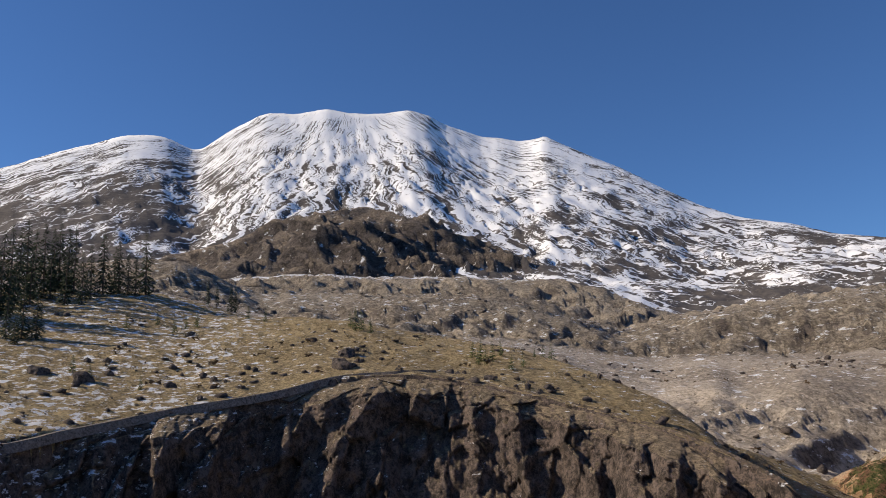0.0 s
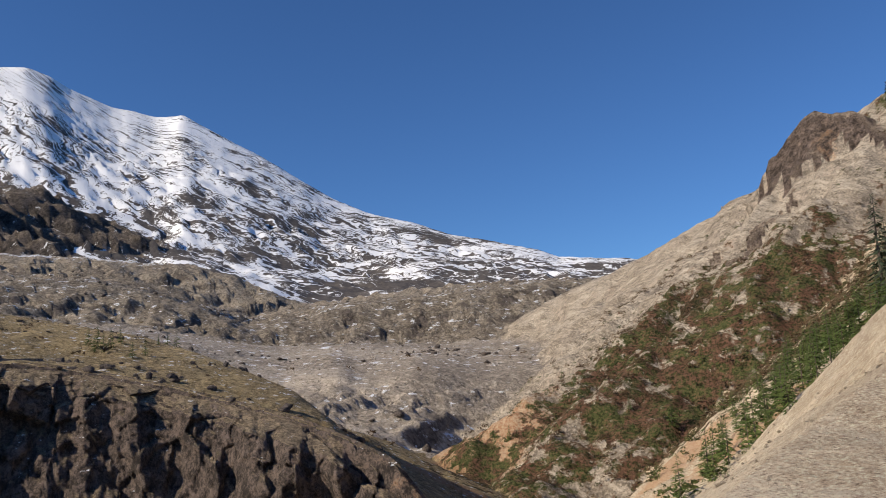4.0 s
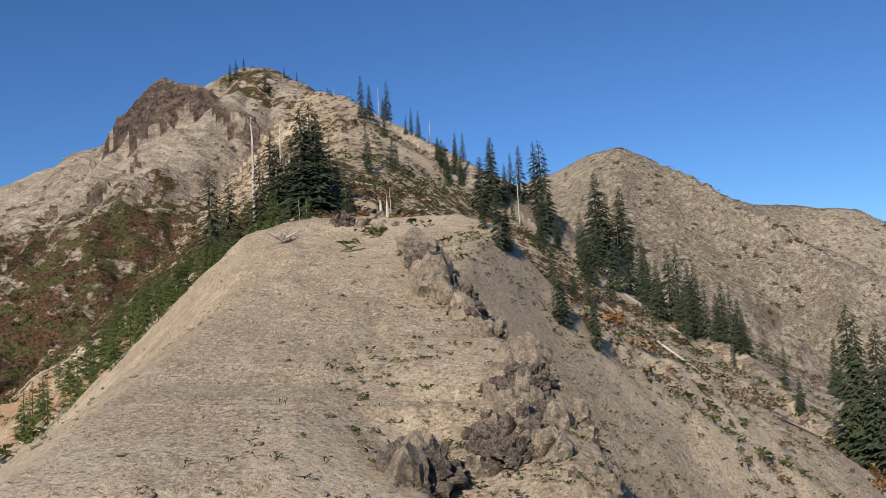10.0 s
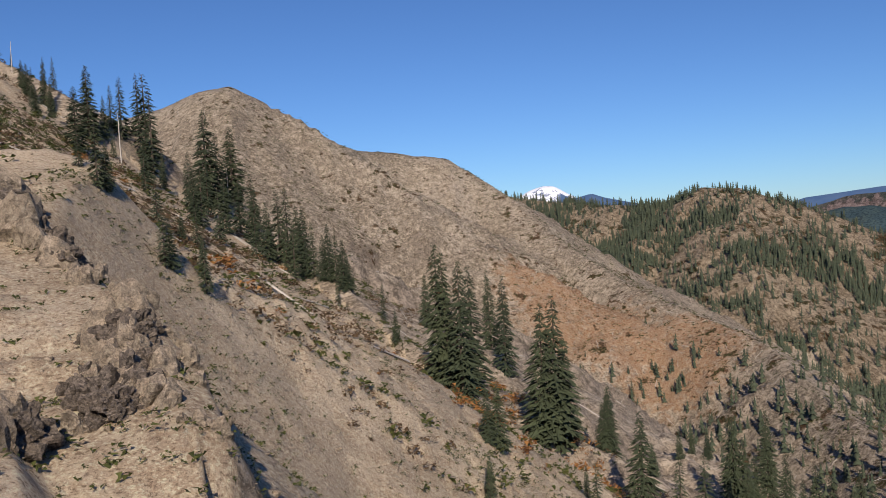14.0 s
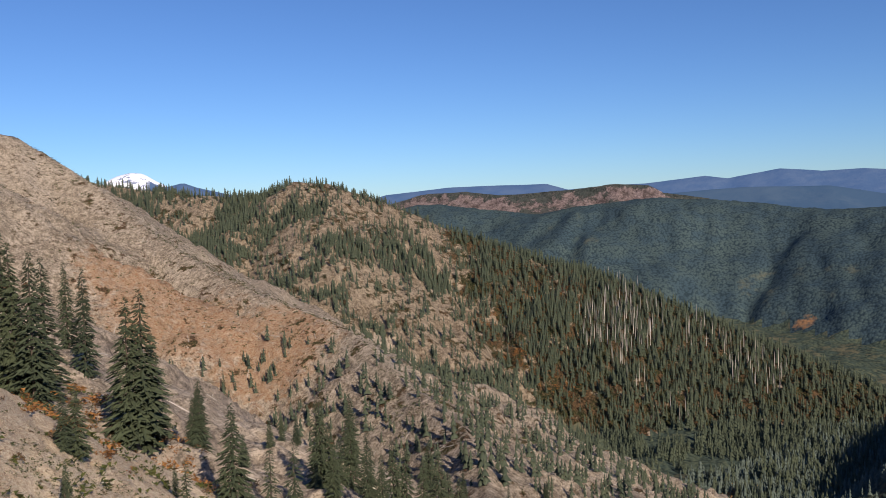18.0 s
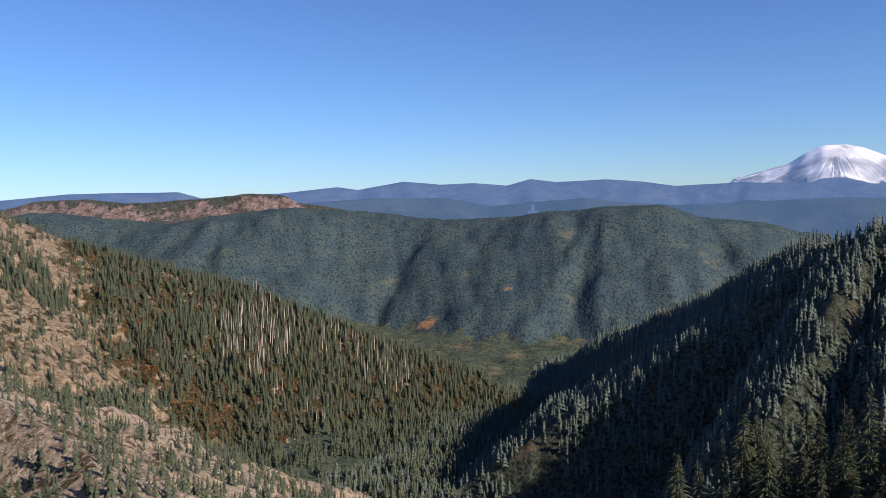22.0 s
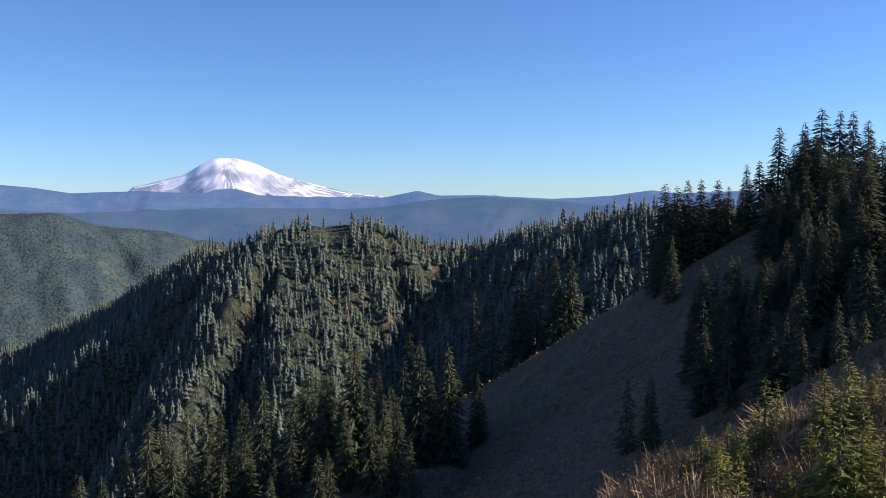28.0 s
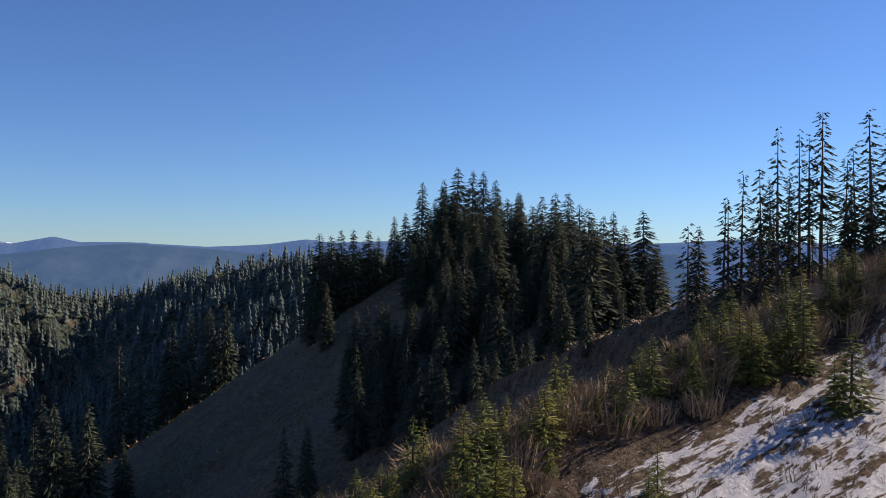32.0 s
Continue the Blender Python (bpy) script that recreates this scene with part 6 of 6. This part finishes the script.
brush("brown_brush", ("rise",), (15, 60, -80, -10), 3000, 0.4, 1.2, BRUSH_TWIG, "tan leafless shrubs under thin firs",
      lambda x, y, z: 0.7 + 0 * x, check=1.0, blades=12, leaf=0.4)
brush("straw_brush", ("near",), (5, 12, -26, -4.8), 5200, 0.3, 0.75, BRUSH_STRAW, "tawny dry shrubs between the young firs",
      lambda x, y, z: step(beside("near", x, y), -1.2, -0.6) * step(fbm(x / 1.2, y / 1.2, 3, 76), -0.02, 0.12) * 0.7, blades=120, leaf=0.045)
brush("green_brush", ("near", "rise"), (4, 45, -75, 0), 5000, 0.2, 0.6, BRUSH_GREEN, "low evergreen shrubs along the edge of the snowy slope",
      lambda x, y, z: step(x, 7.4, 8.6) * step(fbm(x / 3, y / 3, 3, 97), 0.0, 0.15) * 0.8, blades=34, check=0.7)
brush("golden_brush", ("floor",), (700, 1100, 150, 480), 2600, 3.0, 7.0, BRUSH_STRAW, "yellow autumn bushes along the valley stream",
      lambda x, y, z: step(fbm(x / 60, y / 60, 3, 98), 0.02, 0.12) * 0.7, blades=16, check=4, leaf=0.5)
brush("straw_stalks", ("near",), (0, 14, -26, 0), 2600, 0.08, 0.22, BRUSH_STRAW, "dry stalks poking through the snow",
      lambda x, y, z: 0.30 + 0.5 * step(fbm(x / 1.5, y / 1.5, 3, 89), 0.0, 0.2), cat="grass", blades=14, stalks=True)
brush("golden_brush", ("plateau", "cliff"), (-240, -100, -90, 90), 7000, 0.25, 0.8, BRUSH_STRAW, "low golden grass and heath on the plateau",
      lambda x, y, z: step(fbm(x / 14, y / 14, 3, 91), 0.0, 0.15) * 0.7, cat="grass", blades=18, check=0.8, stalks=True)


brush("dry_tufts", ("floor", "bank", "mound", "terrace", "mesa", "plateau"), (-1150, -130, -220, 560), 14000, 0.5, 1.8, BRUSH_BROWN, "low dark tufts over the pumice plain",
      lambda x, y, z: step(fbm(x / 40, y / 40, 3, 78), -0.02, 0.2) * 0.7, cat="grass", blades=8, check=1.0, leaf=0.6)


def stones(name, kinds, box, tries, low, high, mat, label, keep, check):
    x, y = gen.uniform(box[0], box[1], tries), gen.uniform(box[2], box[3], tries)
    z, w = land(x, y)
    m = np.isin(w, [KINDS.index(k) if k != "floor" else -1 for k in kinds]) & (gen.random(tries) < keep(x, y, z))
    x, y, z = x[m], y[m], z[m]
    m = seen(x, y, z, check)
    x, y, z = x[m], y[m], z[m]
    h = low * (high / low) ** (gen.random(len(x)) ** 2.2)
    vs, fs, base = [], [], 0
    for s in range(5):
        r = random.Random(200 + s)
        bm = bmesh.new()
        bmesh.ops.create_icosphere(bm, subdivisions=1, radius=0.5)
        for v in bm.verts:
            v.co *= r.uniform(0.55, 1.25)
        uv = np.array([v.co[:] for v in bm.verts])
        uf = np.array([[v.index for v in f.verts] for f in bm.faces])
        bm.free()
        q = slice(s, None, 5)
        v, f = repeat(uv, uf, x[q], y[q], z[q] + 0.1 * h[q], h[q] * gen.uniform(0.7, 1.3, len(x[q])), h[q] * gen.uniform(0.45, 0.9, len(x[q])), gen.uniform(0, 6.28, len(x[q])))
        vs.append(v)
        fs.append(f + base)
        base += len(v)
    joined(name, np.concatenate(vs), np.concatenate(fs), mat, label, "stones")


stones("loose_stones", ("shoulder", "knolledge", "saddle"), (-50, 50, 14, 110), 20000, 0.05, 0.42, ROCK_TAN, "loose pumice stones on the bare knoll",
       lambda x, y, z: 0.15 + 0.7 * step(fbm(x / 7, y / 7, 3, 92), 0.0, 0.2), 0.3)
stones("lava_blocks", ("cliff", "plateau"), (-200, -85, -90, 100), 8000, 0.25, 2.2, ROCK_DARK, "broken dark lava blocks on the cliff",
       lambda x, y, z: 0.3 * step(fbm(x / 16, y / 16, 3, 93), -0.05, 0.15), 1.0)
stones("scree_blocks", ("peakb", "butte", "crag"), (-240, 400, 100, 900), 9000, 0.4, 2.2, ROCK_TAN, "grey scree blocks on the steep faces",
       lambda x, y, z: step(fbm(x / 30, y / 30, 3, 94), 0.0, 0.2) * 0.7, 1.0)
stones("plain_blocks", ("floor", "bank", "mound", "terrace", "mesa"), (-1200, -160, -220, 520), 9000, 0.8, 4.5, ROCK_DARK, "dark boulders strewn over the pumice plain",
       lambda x, y, z: step(fbm(x / 60, y / 60, 3, 95), 0.0, 0.2) * 0.8, 1.5)

# dead standing trunks in the burnt strip of the wooded ridge
uv = np.array([(math.cos(a) * r, math.sin(a) * r, z) for z, r in ((0.0, 0.016), (0.6, 0.011), (1.0, 0.003)) for a in (0, 2.1, 4.2)])
uf = np.array([(a, b, c) for j in (0, 3) for k in range(3) for a, b, c in ((j + k, j + (k + 1) % 3, j + 3 + k), (j + (k + 1) % 3, j + 3 + (k + 1) % 3, j + 3 + k))])
sx, sy = gen.uniform(990, 1190, 900), gen.uniform(600, 980, 900)
sz, sw = land(sx, sy)
m = (sw == KINDS.index("forest_ridge")) & (gen.random(900) < step(fbm(sx / 120, sy / 120, 3, 96), -0.04, 0.1) * 0.6)
m[m] = seen(sx[m], sy[m], sz[m], 10)
sh = gen.uniform(20, 32, int(m.sum()))
v, f = repeat(uv, uf, sx[m], sy[m], sz[m], sh * 1.3, sh, gen.uniform(0, 6.28, len(sh)))
joined("dead_trunks", v, f, DEAD, "bleached standing dead trunks on the wooded ridge", "dead trees")

# fallen bleached logs on the open slopes
lx, ly = gen.uniform(-60, 420, 2600), gen.uniform(80, 900, 2600)
lz, lw = land(lx, ly)
m = np.isin(lw, [KINDS.index(k) for k in ("saddle", "butte", "peakb")]) & (gen.random(2600) < 0.35)
m[m] = seen(lx[m], ly[m], lz[m], 1.5)
lx, ly = lx[m], ly[m]
ln, la = gen.uniform(3, 9, len(lx)), gen.uniform(0, 6.28, len(lx))
ex, ey = lx + ln * np.cos(la), ly + ln * np.sin(la)
za, zb = height(lx, ly) + 0.2, height(ex, ey) + 0.2
v, f = [], []
for x0, y0, z0, x1, y1, z1 in zip(lx, ly, za, ex, ey, zb):
    sx, sy = -(y1 - y0) * 0.03, (x1 - x0) * 0.03
    b = len(v)
    v += [(x0 + sx, y0 + sy, z0), (x0 - sx, y0 - sy, z0), (x0, y0, z0 + 0.3), (x1 + sx / 2, y1 + sy / 2, z1), (x1 - sx / 2, y1 - sy / 2, z1), (x1, y1, z1 + 0.15)]
    f += [(b, b + 3, b + 5), (b, b + 5, b + 2), (b + 1, b + 2, b + 5), (b + 1, b + 5, b + 4), (b, b + 1, b + 4), (b, b + 4, b + 3)]
joined("fallen_logs", np.array(v), np.array(f), DEAD, "bleached fallen logs scattered over the slopes", "logs")

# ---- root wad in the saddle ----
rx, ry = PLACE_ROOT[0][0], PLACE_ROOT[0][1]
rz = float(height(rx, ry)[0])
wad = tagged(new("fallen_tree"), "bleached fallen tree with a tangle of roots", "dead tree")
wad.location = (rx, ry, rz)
for k in range(16):
    a = rng.uniform(0, 6.28)
    n = rng.uniform(0.8, 2.6)
    pts = [(0, 0, 0.2), (0.5 * n * math.cos(a), 0.5 * n * math.sin(a), 0.4 + rng.uniform(0, 0.5)), (n * math.cos(a), n * math.sin(a), rng.uniform(0.1, 1.3))]
    v, f = tube(rng, pts, [0.16, 0.09, 0.02], 5)
    new("root", mesh_of("root", v, f, DEAD)).parent = wad

# ---- trail ----
px, py = np.array([p[0] for p in TRAIL]), np.array([p[1] for p in TRAIL])
run = np.concatenate([[0], np.cumsum(np.hypot(np.diff(px), np.diff(py)))])
at = np.arange(0, run[-1], 0.7)
tx, ty = np.interp(at, run, px), np.interp(at, run, py)
dx, dy = np.gradient(tx), np.gradient(ty)
ln = np.hypot(dx, dy)
tz = height(tx, ty)
nx, ny = -dy / ln, dx / ln
tz = np.convolve(np.pad(tz, 6, mode="edge"), np.ones(13) / 13, "valid") + 0.25
tz = np.convolve(np.pad(tz, 4, mode="edge"), np.ones(9) / 9, "valid")
verts, faces = [], []
for i in range(len(at)):
    wob = 0.15 * math.sin(i * 0.7)
    for o, dz in ((-0.9, -1.2), (-0.38 + wob, 0.0), (0.38 + wob, 0.02), (0.9, -1.2)):
        verts.append((tx[i] + nx[i] * o, ty[i] + ny[i] * o, tz[i] + dz))
    if i:
        for k in range(3):
            a = 4 * (i - 1) + k
            faces.append((a, a + 1, a + 5, a + 4))
path_mat = ground_mat("trail_dust", (0.19, 0.165, 0.135), (0.23, 0.20, 0.165), (0.15, 0.13, 0.105), 1.5, (0.15, 0.13, 0.11), (0.2, 0.17, 0.15), bump=0.3)
tagged(new("trail", mesh_of("trail", verts, faces, path_mat)), "narrow dusty grey footpath along the cliff edge", "path", kind="structure")
